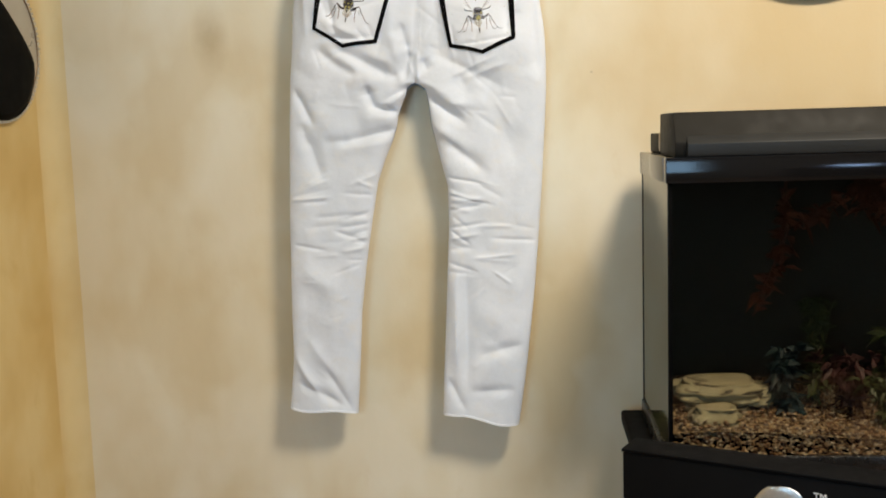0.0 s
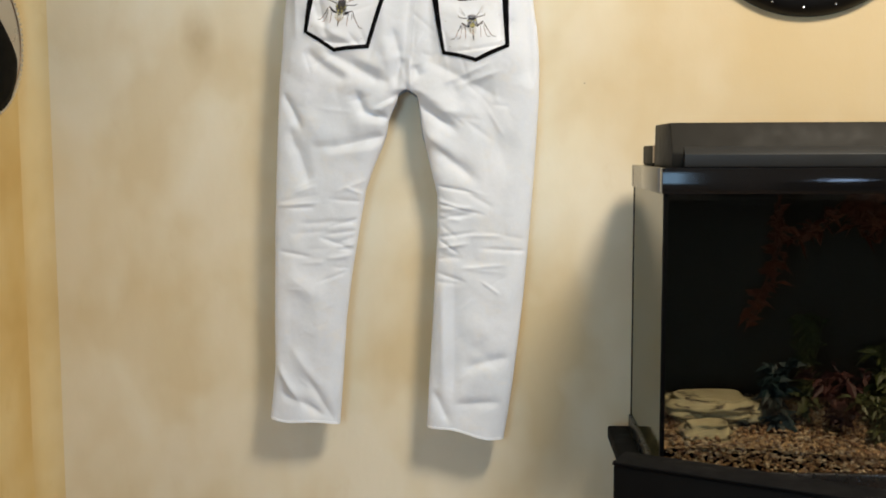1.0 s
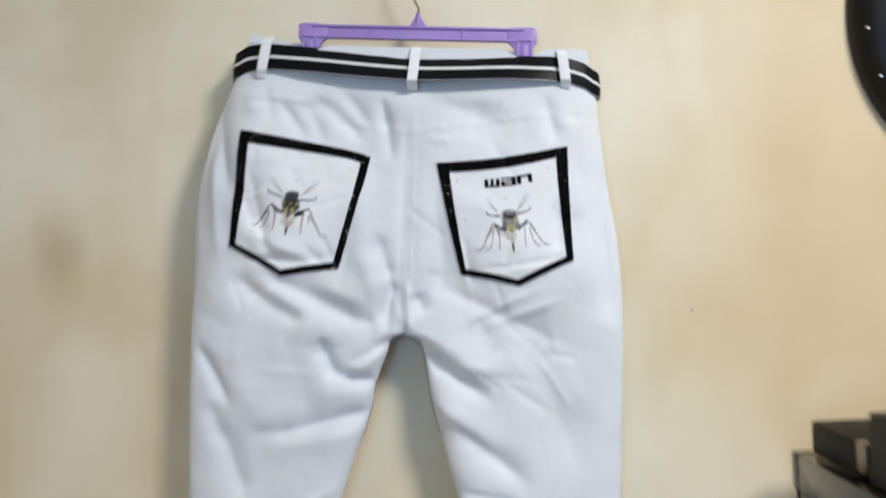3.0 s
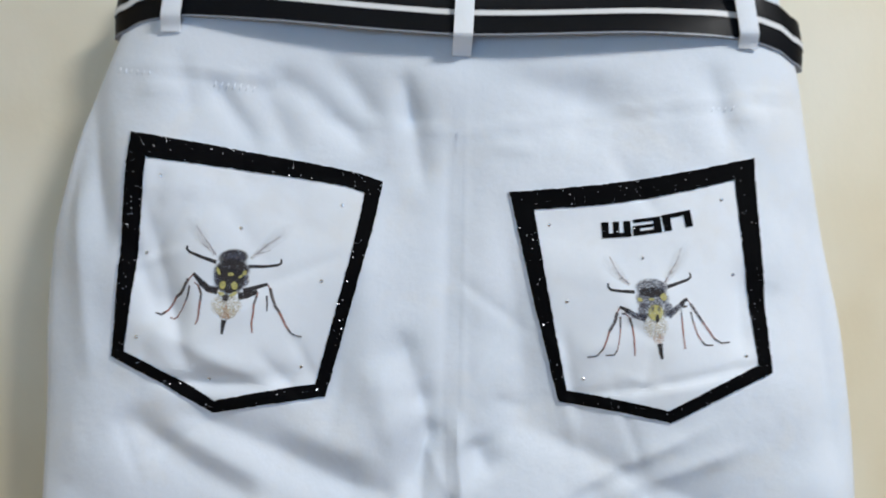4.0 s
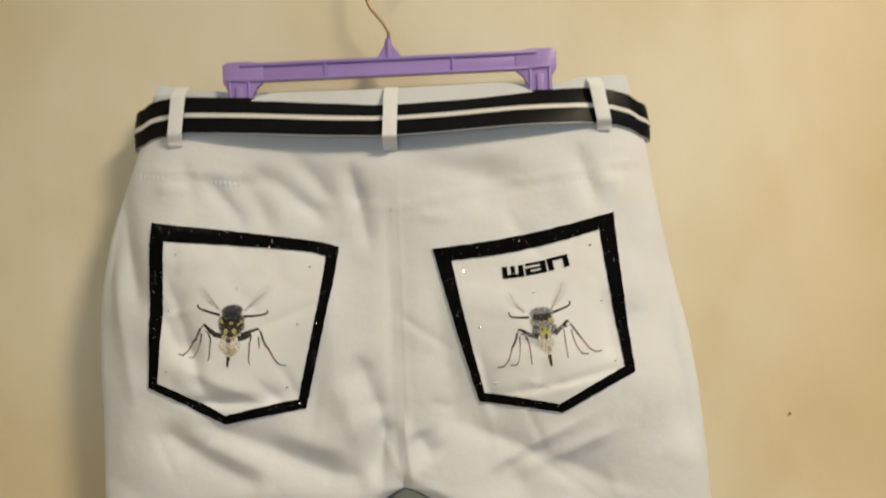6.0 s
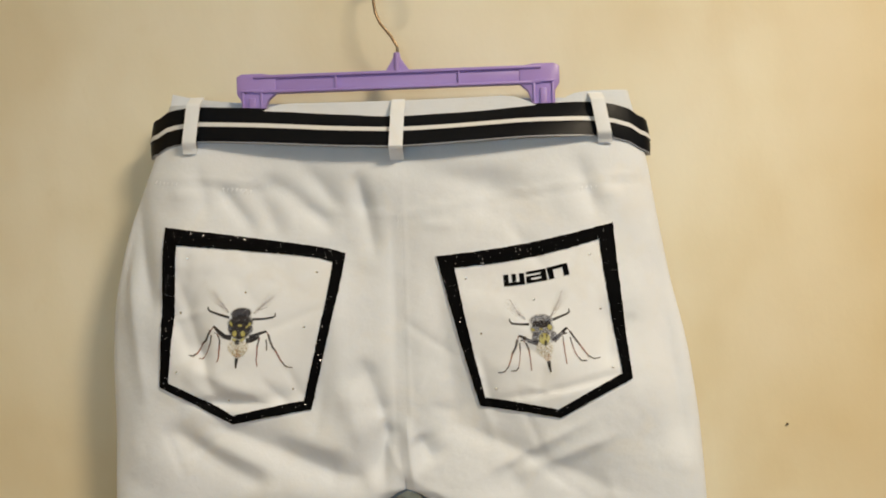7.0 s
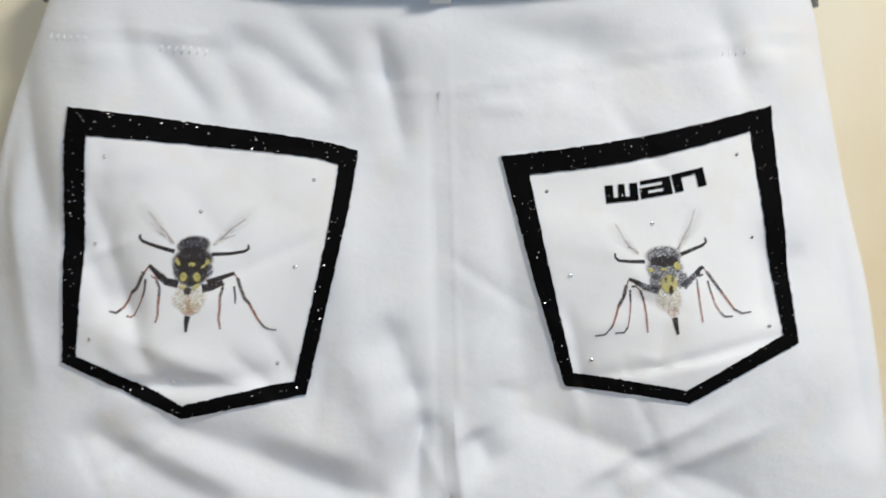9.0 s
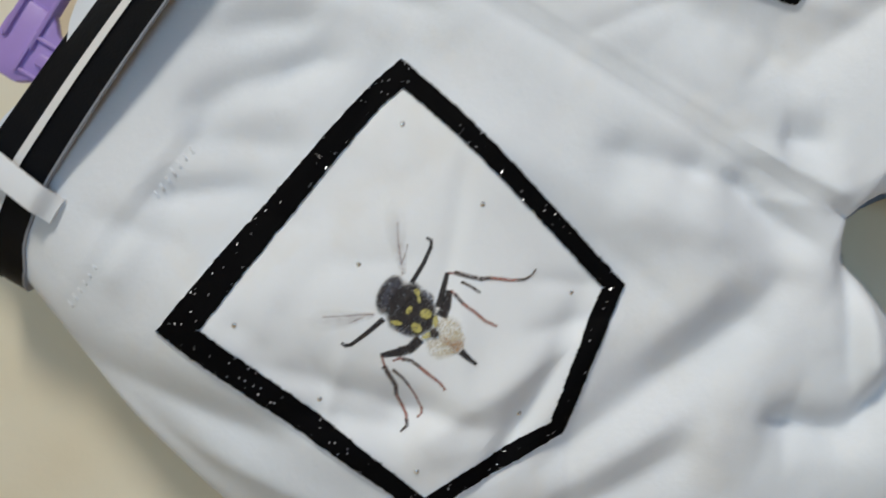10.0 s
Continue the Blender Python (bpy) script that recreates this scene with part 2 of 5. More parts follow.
INK_TAN = ink("tan_print", (0.56, 0.46, 0.28), (0.70, 0.63, 0.47), 0.54, 0.42)
INK_RUST = ink("rust_print", (0.46, 0.24, 0.12), (0.62, 0.40, 0.24), 0.52, 0.5)
INK_RED = ink("russet_print", (0.32, 0.12, 0.095), (0.52, 0.26, 0.21), 0.57, 0.70)
INK_VEIN = ink("pale_russet_print", (0.46, 0.33, 0.31), (0.64, 0.52, 0.51), 0.52, 0.36)
INK_WING = ink("faint_grey_print", (0.56, 0.55, 0.56), (0.70, 0.69, 0.70), 0.60, 0.17)

SATIN_BLACK = plain("satin_black_lacquer", (0.004, 0.004, 0.004), (0.009, 0.008, 0.008), 10.0, 0.42, 0.0, 0.05, 600.0, 0.25)
PALE_LIP = plain("worn_grey_plastic", (0.026, 0.026, 0.025), (0.016, 0.016, 0.015), 14.0, 0.45, 0.0, 0.15, 600.0, 0.2)
LEAF_RED = plain("red_plastic_leaf", (0.26, 0.075, 0.03), (0.12, 0.035, 0.02), 40.0, 0.5)
LEAF_MAROON = plain("maroon_plastic_leaf", (0.070, 0.020, 0.018), (0.045, 0.014, 0.014), 40.0, 0.5)
LEAF_GREEN = plain("green_plastic_leaf", (0.07, 0.085, 0.025), (0.045, 0.055, 0.018), 40.0, 0.5)
LEAF_TEAL = plain("teal_plastic_leaf", (0.006, 0.018, 0.030), (0.010, 0.028, 0.022), 40.0, 0.5)
EMBLEM = plain("crinkled_silver_foil", (0.7, 0.7, 0.7), (0.45, 0.45, 0.46), 150.0, 0.3, 0.9, 0.6, 300.0)
# olive put into the side panes in place of the wall's reflection
OLIVE_PANE, tree, shader = nodes_of("olive_reflection_glass")
shader.inputs["Roughness"].default_value = 0.08
olive_tones = ramp(tree, noise_of(tree, coords(tree), 14.0), [(0.3, (0.042, 0.042, 0.010)), (0.7, (0.085, 0.083, 0.022))])
tree.links.new(olive_tones, shader.inputs["Base Color"])
shader.inputs["Transmission Weight"].default_value = 0.45
shader.inputs["Specular IOR Level"].default_value = 0.12
INK_NUMERAL = plain("black_numeral_ink", (0.02, 0.018, 0.018), (0.04, 0.035, 0.03), 90.0, 0.6)


# ---- mesh helpers ----
def smooth(a, b, x):
    k = np.clip((np.asarray(x, float) - a) / (b - a), 0, 1)
    return k * k * (3 - 2 * k)


def mesh_object(name, verts, faces, material, parent=None, label="", soft=True, at=None):
    me = bpy.data.meshes.new(name)
    me.from_pydata([tuple(map(float, v)) for v in verts], [], faces)
    me.validate()
    me.materials.append(material)
    me.shade_smooth()
    if not soft:
        me.set_sharp_from_angle(angle=radians(38))
    ob = new(name, me)
    if parent:
        ob.parent = parent
    if at is not None:
        ob.matrix_basis = at
    if label:
        ob["label"] = label
    return ob


def part(name, bm, material, parent, label="", soft=False, at=None):
    me = bpy.data.meshes.new(name)
    bm.to_mesh(me)
    bm.free()
    me.materials.append(material)
    me.shade_smooth()
    if not soft:
        me.set_sharp_from_angle(angle=radians(38))
    ob = new(name, me)
    ob.parent = parent
    if at is not None:
        ob.matrix_basis = at
    if label:
        ob["label"] = label
    return ob


def box(size, centre=(0, 0, 0), bevel=0.003, segments=2):
    bm = bmesh.new()
    bmesh.ops.create_cube(bm, size=1.0)
    bmesh.ops.scale(bm, vec=size, verts=bm.verts)
    if bevel:
        bmesh.ops.bevel(bm, geom=bm.edges[:], offset=bevel, segments=segments, affect="EDGES", profile=0.5)
    bmesh.ops.translate(bm, vec=centre, verts=bm.verts)
    return bm


def prism(outline, y0, y1, bevel=0.0):
    """A solid with its outline in the x-z plane, from y0 to y1."""
    bm = bmesh.new()
    f = bm.faces.new([bm.verts.new((x, y0, z)) for x, z in outline])
    out = bmesh.ops.extrude_face_region(bm, geom=[f])
    bmesh.ops.translate(bm, vec=(0, y1 - y0, 0), verts=[v for v in out["geom"] if isinstance(v, bmesh.types.BMVert)])
    bmesh.ops.recalc_face_normals(bm, faces=bm.faces[:])
    if bevel:
        bmesh.ops.bevel(bm, geom=bm.edges[:], offset=bevel, segments=2, affect="EDGES", profile=0.5)
    return bm


def tube(points, radius, ring=10):
    """A round bar along points; radius may be one number or one for each point."""
    pts = [Vector(p) for p in points]
    radii = radius if isinstance(radius, (list, tuple)) else [radius] * len(pts)
    bm, rings, side = bmesh.new(), [], Vector((0.13, 0.91, 0.37))
    for i, p in enumerate(pts):
        along = (pts[min(i + 1, len(pts) - 1)] - pts[max(i - 1, 0)]).normalized()
        side = (side - along * side.dot(along)).normalized()
        up = along.cross(side)
        rings.append([bm.verts.new(p + (side * math.cos(a) + up * math.sin(a)) * radii[i]) for a in (2 * math.pi * k / ring for k in range(ring))])
    for a, b in zip(rings, rings[1:]):
        for k in range(ring):
            bm.faces.new((a[k], a[(k + 1) % ring], b[(k + 1) % ring], b[k]))
    bm.faces.new(rings[0][::-1])
    bm.faces.new(rings[-1])
    bmesh.ops.recalc_face_normals(bm, faces=bm.faces[:])
    return bm


def lathe(profile, steps=64):
    """A body of revolution about the y axis: profile rows of (radius, y)."""
    bm, rings = bmesh.new(), []
    for r, y in profile:
        rings.append([bm.verts.new((r * math.cos(a), y, r * math.sin(a))) for a in (2 * math.pi * k / steps for k in range(steps))])
    for a, b in zip(rings, rings[1:]):
        for k in range(steps):
            bm.faces.new((a[k], a[(k + 1) % steps], b[(k + 1) % steps], b[k]))
    bmesh.ops.recalc_face_normals(bm, faces=bm.faces[:])
    return bm


def grid_faces(rows, cols, start=0, flip=False):
    out = []
    for j in range(rows - 1):
        for i in range(cols - 1):
            q = (start + j * cols + i, start + j * cols + i + 1, start + (j + 1) * cols + i + 1, start + (j + 1) * cols + i)
            out.append(q[::-1] if flip else q)
    return out


# ---- the room ----
X0, X1, Y0, Y1, TOP = -0.847, 2.3, -3.5, 0.0, 2.4


def slab(name, size, centre, material, bevel=0.0):
    ob = part(name, box(size, centre, bevel), material, None)
    return tagged(ob, kind="structure")


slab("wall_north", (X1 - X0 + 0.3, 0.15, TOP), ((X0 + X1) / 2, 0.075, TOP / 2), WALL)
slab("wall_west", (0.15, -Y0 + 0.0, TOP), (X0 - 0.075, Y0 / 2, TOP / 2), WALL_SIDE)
slab("wall_east", (0.15, -Y0, TOP), (X1 + 0.075, Y0 / 2, TOP / 2), PLAIN_WALL)
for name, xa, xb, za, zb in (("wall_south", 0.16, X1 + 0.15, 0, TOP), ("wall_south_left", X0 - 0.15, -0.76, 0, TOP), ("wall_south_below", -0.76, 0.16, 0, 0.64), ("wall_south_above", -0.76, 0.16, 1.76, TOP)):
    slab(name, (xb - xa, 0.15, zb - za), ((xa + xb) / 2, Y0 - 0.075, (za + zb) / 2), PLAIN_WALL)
# unseen window, added as the opening for the cool fill lamp
window = tagged(new("fill_window"), "unseen white window added to hold the cool fill lamp", "window", kind="structure")
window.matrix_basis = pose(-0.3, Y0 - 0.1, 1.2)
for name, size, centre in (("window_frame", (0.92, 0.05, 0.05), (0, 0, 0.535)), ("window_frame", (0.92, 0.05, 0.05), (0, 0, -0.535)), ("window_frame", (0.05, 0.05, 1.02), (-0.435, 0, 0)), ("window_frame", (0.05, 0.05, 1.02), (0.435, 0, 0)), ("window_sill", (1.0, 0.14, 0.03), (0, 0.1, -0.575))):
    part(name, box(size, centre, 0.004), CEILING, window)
slab("floor", (X1 - X0 + 0.3, -Y0 + 0.3, 0.1), ((X0 + X1) / 2, Y0 / 2, -0.05), FLOOR)
slab("ceiling", (X1 - X0 + 0.3, -Y0 + 0.3, 0.1), ((X0 + X1) / 2, Y0 / 2, TOP + 0.05), CEILING)
fillet = bmesh.new()
ring = [(X0 + 0.045 - 0.045 * math.sin(a), -0.045 + 0.045 * math.cos(a)) for a in (math.pi / 2 * k / 8 for k in range(9))] + [(X0 - 0.001, 0.001)]
low = fillet.faces.new([fillet.verts.new((x, y, 0)) for x, y in ring])
up = bmesh.ops.extrude_face_region(fillet, geom=[low])
bmesh.ops.translate(fillet, vec=(0, 0, TOP), verts=[v for v in up["geom"] if isinstance(v, bmesh.types.BMVert)])
bmesh.ops.recalc_face_normals(fillet, faces=fillet.faces[:])
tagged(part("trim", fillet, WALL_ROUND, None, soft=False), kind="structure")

# the ceiling lamp, and an unseen television added for the aquarium frame's blue glint
lamp = tagged(new("ceiling_lamp"), "round ceiling lamp with a white metal rim", "lamp")
lamp.matrix_basis = pose(0.93, -1.22, TOP)
part("canopy", lathe([(0.001, 0.0), (0.2, 0.0), (0.2, 0.05), (0.185, 0.06), (0.001, 0.06)]), CEILING, lamp, at=pose(0, 0, 0, -90))

SCREEN, tree, shader = nodes_of("glint_screen")
shader.inputs["Base Color"].default_value = (0.01, 0.01, 0.012, 1)
shader.inputs["Emission Color"].default_value = (0.45, 0.66, 1.0, 1)
shader.inputs["Emission Strength"].default_value = 28.0
tv = tagged(new("television"), "unseen small television added for the blue glint on the aquarium", "television")
tv.matrix_basis = pose(1.47, Y0 + 0.22, 0.842)
part("casing", box((0.36, 0.05, 0.24), (0, 0, 0.12), 0.008), BLACK, tv)
part("screen", box((0.30, 0.004, 0.11), (0, 0.0275, 0.12), 0.0), SCREEN, tv)
part("foot", box((0.3, 0.16, 0.02), (0, 0, -0.01), 0.005), BLACK, tv)
stand = tagged(new("television_stand"), "low black stand added under the unseen television", "stand")
stand.matrix_basis = pose(1.47, Y0 + 0.2, 0.0)
part("cabinet", box((1.0, 0.36, 0.822), (0, 0, 0.411), 0.006), MATT_BLACK, stand)

# ---- the jeans ----
# u to the right, v up, d out from the wall; they hang a little askew
JEANS = Matrix.Translation((-0.029, 0, 1.441)) @ Matrix.Rotation(radians(4.6), 4, "Y")
V_OUT = [0.07, 0.0, -0.06, -0.11, -0.16, -0.22, -0.28, -0.38, -0.46, -0.56, -0.66, -0.75, -0.84, -0.96]
U_LEFT = [-0.194, -0.213, -0.236, -0.2475, -0.251, -0.250, -0.252, -0.250, -0.247, -0.243, -0.237, -0.232, -0.225, -0.229]
U_RIGHT = [0.194, 0.210, 0.219, 0.228, 0.240, 0.248, 0.252, 0.254, 0.255, 0.255, 0.254, 0.251, 0.247, 0.238]
V_IN = [-0.278, -0.281, -0.288, -0.30, -0.32, -0.34, -0.36, -0.39, -0.43, -0.475, -0.55, -0.64, -0.73, -0.84, -0.96]
IN_LEFT = [0.0, -0.007, -0.016, -0.0182, -0.0255, -0.0315, -0.0331, -0.0401, -0.054, -0.066, -0.074, -0.082, -0.087, -0.086, -0.086]
IN_RIGHT = [0.0, 0.009, 0.0196, 0.0236, 0.028, 0.0313, 0.036, 0.046, 0.058, 0.073, 0.079, 0.081, 0.083, 0.085, 0.088]
CROTCH = -0.278


def eased(x, xs, ys):
    """A table read smoothly: the mean of a few readings round x."""
    x = np.asarray(x, float)
    xs, ys = xs[::-1], ys[::-1]
    return sum(np.interp(x + o, xs, ys) for o in np.linspace(-0.016, 0.016, 7)) / 7


def outer(side, v):
    return eased(v, V_OUT, U_LEFT if side < 0 else U_RIGHT)


def inner(side, v):
    v = np.asarray(v, float)
    x = np.interp(v, V_IN[::-1], (IN_LEFT if side < 0 else IN_RIGHT)[::-1])
    return np.where(v > CROTCH, 0.0, x)


# folds of the cloth: two ends (u, v), half width, height; below nought is a valley
FOLDS = [
    (-0.196, -0.222, -0.155, -0.251, 0.014, -0.008), (-0.155, -0.251, -0.120, -0.270, 0.014, -0.007),
    (-0.158, -0.219, -0.107, -0.240, 0.013, -0.008), (-0.107, -0.240, -0.062, -0.263, 0.015, -0.010), (-0.066, -0.262, -0.034, -0.268, 0.013, -0.007),
    (-0.170, -0.228, -0.110, -0.258, 0.012, 0.004), (-0.100, -0.226, -0.045, -0.245, 0.016, 0.005),
    (-0.032, -0.172, -0.019, -0.210, 0.010, -0.006), (-0.020, -0.205, -0.013, -0.232, 0.009, -0.004), (-0.013, -0.228, -0.026, -0.264, 0.009, -0.006), (-0.042, -0.19, -0.038, -0.235, 0.012, 0.004),
    (-0.150, -0.020, -0.122, -0.057, 0.008, -0.007), (-0.112, -0.014, -0.086, -0.030, 0.008, -0.006), (-0.086, -0.030, -0.058, -0.055, 0.008, -0.007), (-0.034, -0.014, -0.028, -0.045, 0.007, -0.006),
    (-0.144, -0.274, -0.065, -0.275, 0.02, 0.005),
    (-0.094, -0.293, -0.081, -0.326, 0.009, -0.012),
    (-0.081, -0.328, -0.031, -0.336, 0.008, -0.013),
    (-0.013, -0.287, -0.060, -0.316, 0.006, -0.006),
    (-0.055, -0.324, -0.022, -0.302, 0.01, 0.008),
    (-0.098, -0.350, -0.037, -0.347, 0.018, 0.006),
    (-0.035, -0.369, -0.128, -0.397, 0.01, -0.011),
    (-0.128, -0.397, -0.171, -0.401, 0.012, -0.005),
    (-0.140, -0.413, -0.044, -0.395, 0.016, 0.005),
    (-0.236, -0.308, -0.202, -0.363, 0.01, -0.01),
    (-0.206, -0.402, -0.178, -0.470, 0.014, -0.008),
    (-0.221, -0.372, -0.207, -0.411, 0.012, -0.006),
    (-0.187, -0.336, -0.158, -0.400, 0.03, 0.005),
    (0.025, -0.302, 0.095, -0.346, 0.012, -0.013),
    (0.040, -0.357, 0.109, -0.401, 0.016, 0.007),
    (0.067, -0.386, 0.141, -0.437, 0.014, -0.01),
    (0.042, -0.285, 0.099, -0.325, 0.02, 0.006),
    (0.013, -0.235, 0.024, -0.253, 0.01, -0.006),
    (-0.015, -0.223, -0.019, -0.278, 0.006, -0.004),
    (0.002, -0.222, 0.007, -0.271, 0.005, 0.004),
    (0.084, -0.262, 0.106, -0.299, 0.02, -0.004),
    (0.156, -0.242, 0.141, -0.302, 0.02, -0.004),
    (-0.215, -0.009, -0.171, -0.012, 0.0026, 0.0016), (-0.171, -0.012, -0.109, -0.0185, 0.0026, 0.0016), (-0.109, -0.0185, -0.069, -0.0395, 0.0026, 0.0010), (-0.069, -0.0395, 0.0, -0.0475, 0.0026, 0.0014), (0.215, -0.017, 0.153, -0.026, 0.0026, 0.0016), (0.153, -0.026, 0.09, -0.0325, 0.0026, 0.0015), (0.09, -0.0325, 0.0, -0.0475, 0.0026, 0.0013),
    (-0.213, -0.013, -0.109, -0.0225, 0.0030, -0.0014), (0.213, -0.021, 0.09, -0.0365, 0.0030, -0.0014),
    (0.0045, -0.03, 0.006, -0.25, 0.004, 0.0009), (-0.006, -0.06, -0.006, -0.25, 0.004, -0.0008),
    (0.06, -0.245, 0.20, -0.29, 0.03, -0.004), (0.10, -0.265, 0.17, -0.235, 0.006, 0.003), (0.215, -0.10, 0.235, -0.24, 0.012, -0.006),
    (0.15, -0.30, 0.21, -0.42, 0.03, -0.005), (0.03, -0.10, 0.045, -0.22, 0.014, -0.005), (-0.055, -0.10, -0.05, -0.22, 0.018, 0.005),
    (-0.17, 0.0, -0.16, -0.04, 0.010, -0.005), (-0.12, -0.02, -0.10, -0.06, 0.012, -0.006), (-0.08, 0.0, -0.05, -0.04, 0.010, -0.006),
    (-0.03, -0.03, -0.02, -0.08, 0.010, -0.005), (0.08, -0.01, 0.07, -0.05, 0.02, -0.004), (0.15, 0.0, 0.165, -0.05, 0.010, -0.005), (0.03, -0.01, 0.10, -0.035, 0.012, -0.004),
    (-0.225, -0.03, -0.207, -0.12, 0.010, -0.006), (-0.23, -0.08, -0.218, -0.19, 0.009, 0.004), (-0.225, -0.02, -0.235, -0.10, 0.008, -0.005),
    (-0.185, -0.09, -0.165, -0.165, 0.010, -0.006), (-0.175, -0.17, -0.10, -0.205, 0.010, 0.004), (-0.165, -0.20, -0.09, -0.195, 0.009, -0.004),
    (0.072, -0.2045, 0.125, -0.196, 0.0036, -0.0016), (0.120, -0.197, 0.182, -0.183, 0.0036, -0.0018), (0.09, -0.207, 0.165, -0.193, 0.008, 0.0010), (0.170, -0.128, 0.172, -0.176, 0.008, -0.004), (-0.176, -0.200, -0.098, -0.201, 0.006, -0.0036), (-0.193, -0.115, -0.176, -0.160, 0.009, -0.005), (-0.170, -0.150, -0.158, -0.190, 0.008, -0.004), (0.045, -0.225, 0.165, -0.275, 0.010, -0.004), (0.075, -0.262, 0.150, -0.222, 0.004, 0.0022),
    (-0.20, -0.66, -0.15, -0.69, 0.02, 0.005), (-0.14, -0.66, -0.14, -0.82, 0.03, 0.005), (-0.20, -0.70, -0.19, -0.82, 0.02, -0.004),
    (-0.215, -0.84, -0.165, -0.91, 0.010, 0.008), (-0.20, -0.89, -0.12, -0.925, 0.011, -0.008), (-0.15, -0.86, -0.10, -0.93, 0.010, -0.006), (-0.19, -0.80, -0.13, -0.87, 0.014, 0.005),
    (0.10, -0.66, 0.115, -0.84, 0.012, 0.006), (0.12, -0.64, 0.135, -0.86, 0.014, -0.006), (0.16, -0.80, 0.23, -0.775, 0.012, -0.006),
    (0.10, -0.86, 0.13, -0.91, 0.010, -0.006), (0.15, -0.875, 0.22, -0.865, 0.010, -0.005), (0.20, -0.70, 0.17, -0.86, 0.03, 0.005), (0.17, -0.76, 0.22, -0.80, 0.02, -0.004),
]
creaser = random.Random(7)
for side in (-1, 1):
    for k in range(22):  # whiskers behind the knees
        v = -0.455 - 0.19 * (k + creaser.random() * 0.9) / 22
        a, b = float(inner(side, v)), float(outer(side, v))
        start = creaser.choice((0.02, 0.03, 0.06, 0.35, 0.55))
        end = start + creaser.uniform(0.16, 0.42)
        tip = creaser.uniform(-0.026, 0.016)
        FOLDS.append((a + (b - a) * start, v, a + (b - a) * min(end, 0.97), v + tip, creaser.uniform(0.003, 0.006), creaser.choice((1, -1, -1)) * creaser.uniform(0.0014, 0.0042)))
for k in range(70):  # short sharp creases over the seat
    u, v = creaser.uniform(-0.215, 0.215), creaser.uniform(-0.33, -0.02)
    turn, long = creaser.choice((0.35, -0.4, 1.2, -1.1, 0.0)) + creaser.uniform(-0.3, 0.3), creaser.uniform(0.018, 0.06)
    FOLDS.append((u, v, u + long * math.cos(turn), v + long * math.sin(turn), creaser.uniform(0.003, 0.007), creaser.choice((1, -1)) * creaser.uniform(0.0006, 0.0019)))
for k in range(18):  # and over the shins
    side = 1 if k % 2 else -1
    v = creaser.uniform(-0.90, -0.36)
    a, b = float(inner(side, v)), float(outer(side, v))
    u, turn, long = a + (b - a) * creaser.uniform(0.08, 0.7), creaser.uniform(-0.9, 0.9), creaser.uniform(0.02, 0.05)
    FOLDS.append((u, v, u + side * long * math.cos(turn), v + long * math.sin(turn), creaser.uniform(0.003, 0.006), creaser.choice((1, -1)) * creaser.uniform(0.0004, 0.0013)))
RIPPLES = []
for k in range(16):  # slack in the cloth, at no set angle
    long = creaser.uniform(0.035, 0.12)
    turn = creaser.uniform(0, math.pi)
    RIPPLES.append((2 * math.pi / long * math.cos(turn), 2 * math.pi / long * math.sin(turn), creaser.uniform(0, 6.3), 0.0042 * long))


CRUMPLE = []
for cell, height, turn in ((0.058, 0.0026, 0.5), (0.034, 0.0017, -0.35), (0.019, 0.0008, 0.2), (0.010, 0.00028, 0.9)):
    CRUMPLE.append((cell, height, turn, np.random.RandomState(int(cell * 1e4)).uniform(-1, 1, (int(1.3 / cell) + 6, int(1.9 / cell) + 6))))


def crumpled(u, v):
    """Random dents of four sizes, the larger ones creased."""
    total = 0.0
    for cell, height, turn, values in CRUMPLE:
        x = ((u * math.cos(turn) - v * math.sin(turn)) * 1.0 + 0.65) / cell
        y = ((u * math.sin(turn) + v * math.cos(turn)) * 0.8 + 1.0) / cell
        i, j = np.floor(x).astype(int), np.floor(y).astype(int)
        s, t = x - i, y - j
        s, t = s * s * s * (s * (s * 6 - 15) + 10), t * t * t * (t * (t * 6 - 15) + 10)
        i, j = np.clip(i, 0, values.shape[0] - 2), np.clip(j, 0, values.shape[1] - 2)
        n = (values[i, j] * (1 - s) + values[i + 1, j] * s) * (1 - t) + (values[i, j + 1] * (1 - s) + values[i + 1, j + 1] * s) * t
        total = total + height * (0.5 * n + 0.9 * (np.sqrt(n * n + 0.004) - 0.4))
    return total


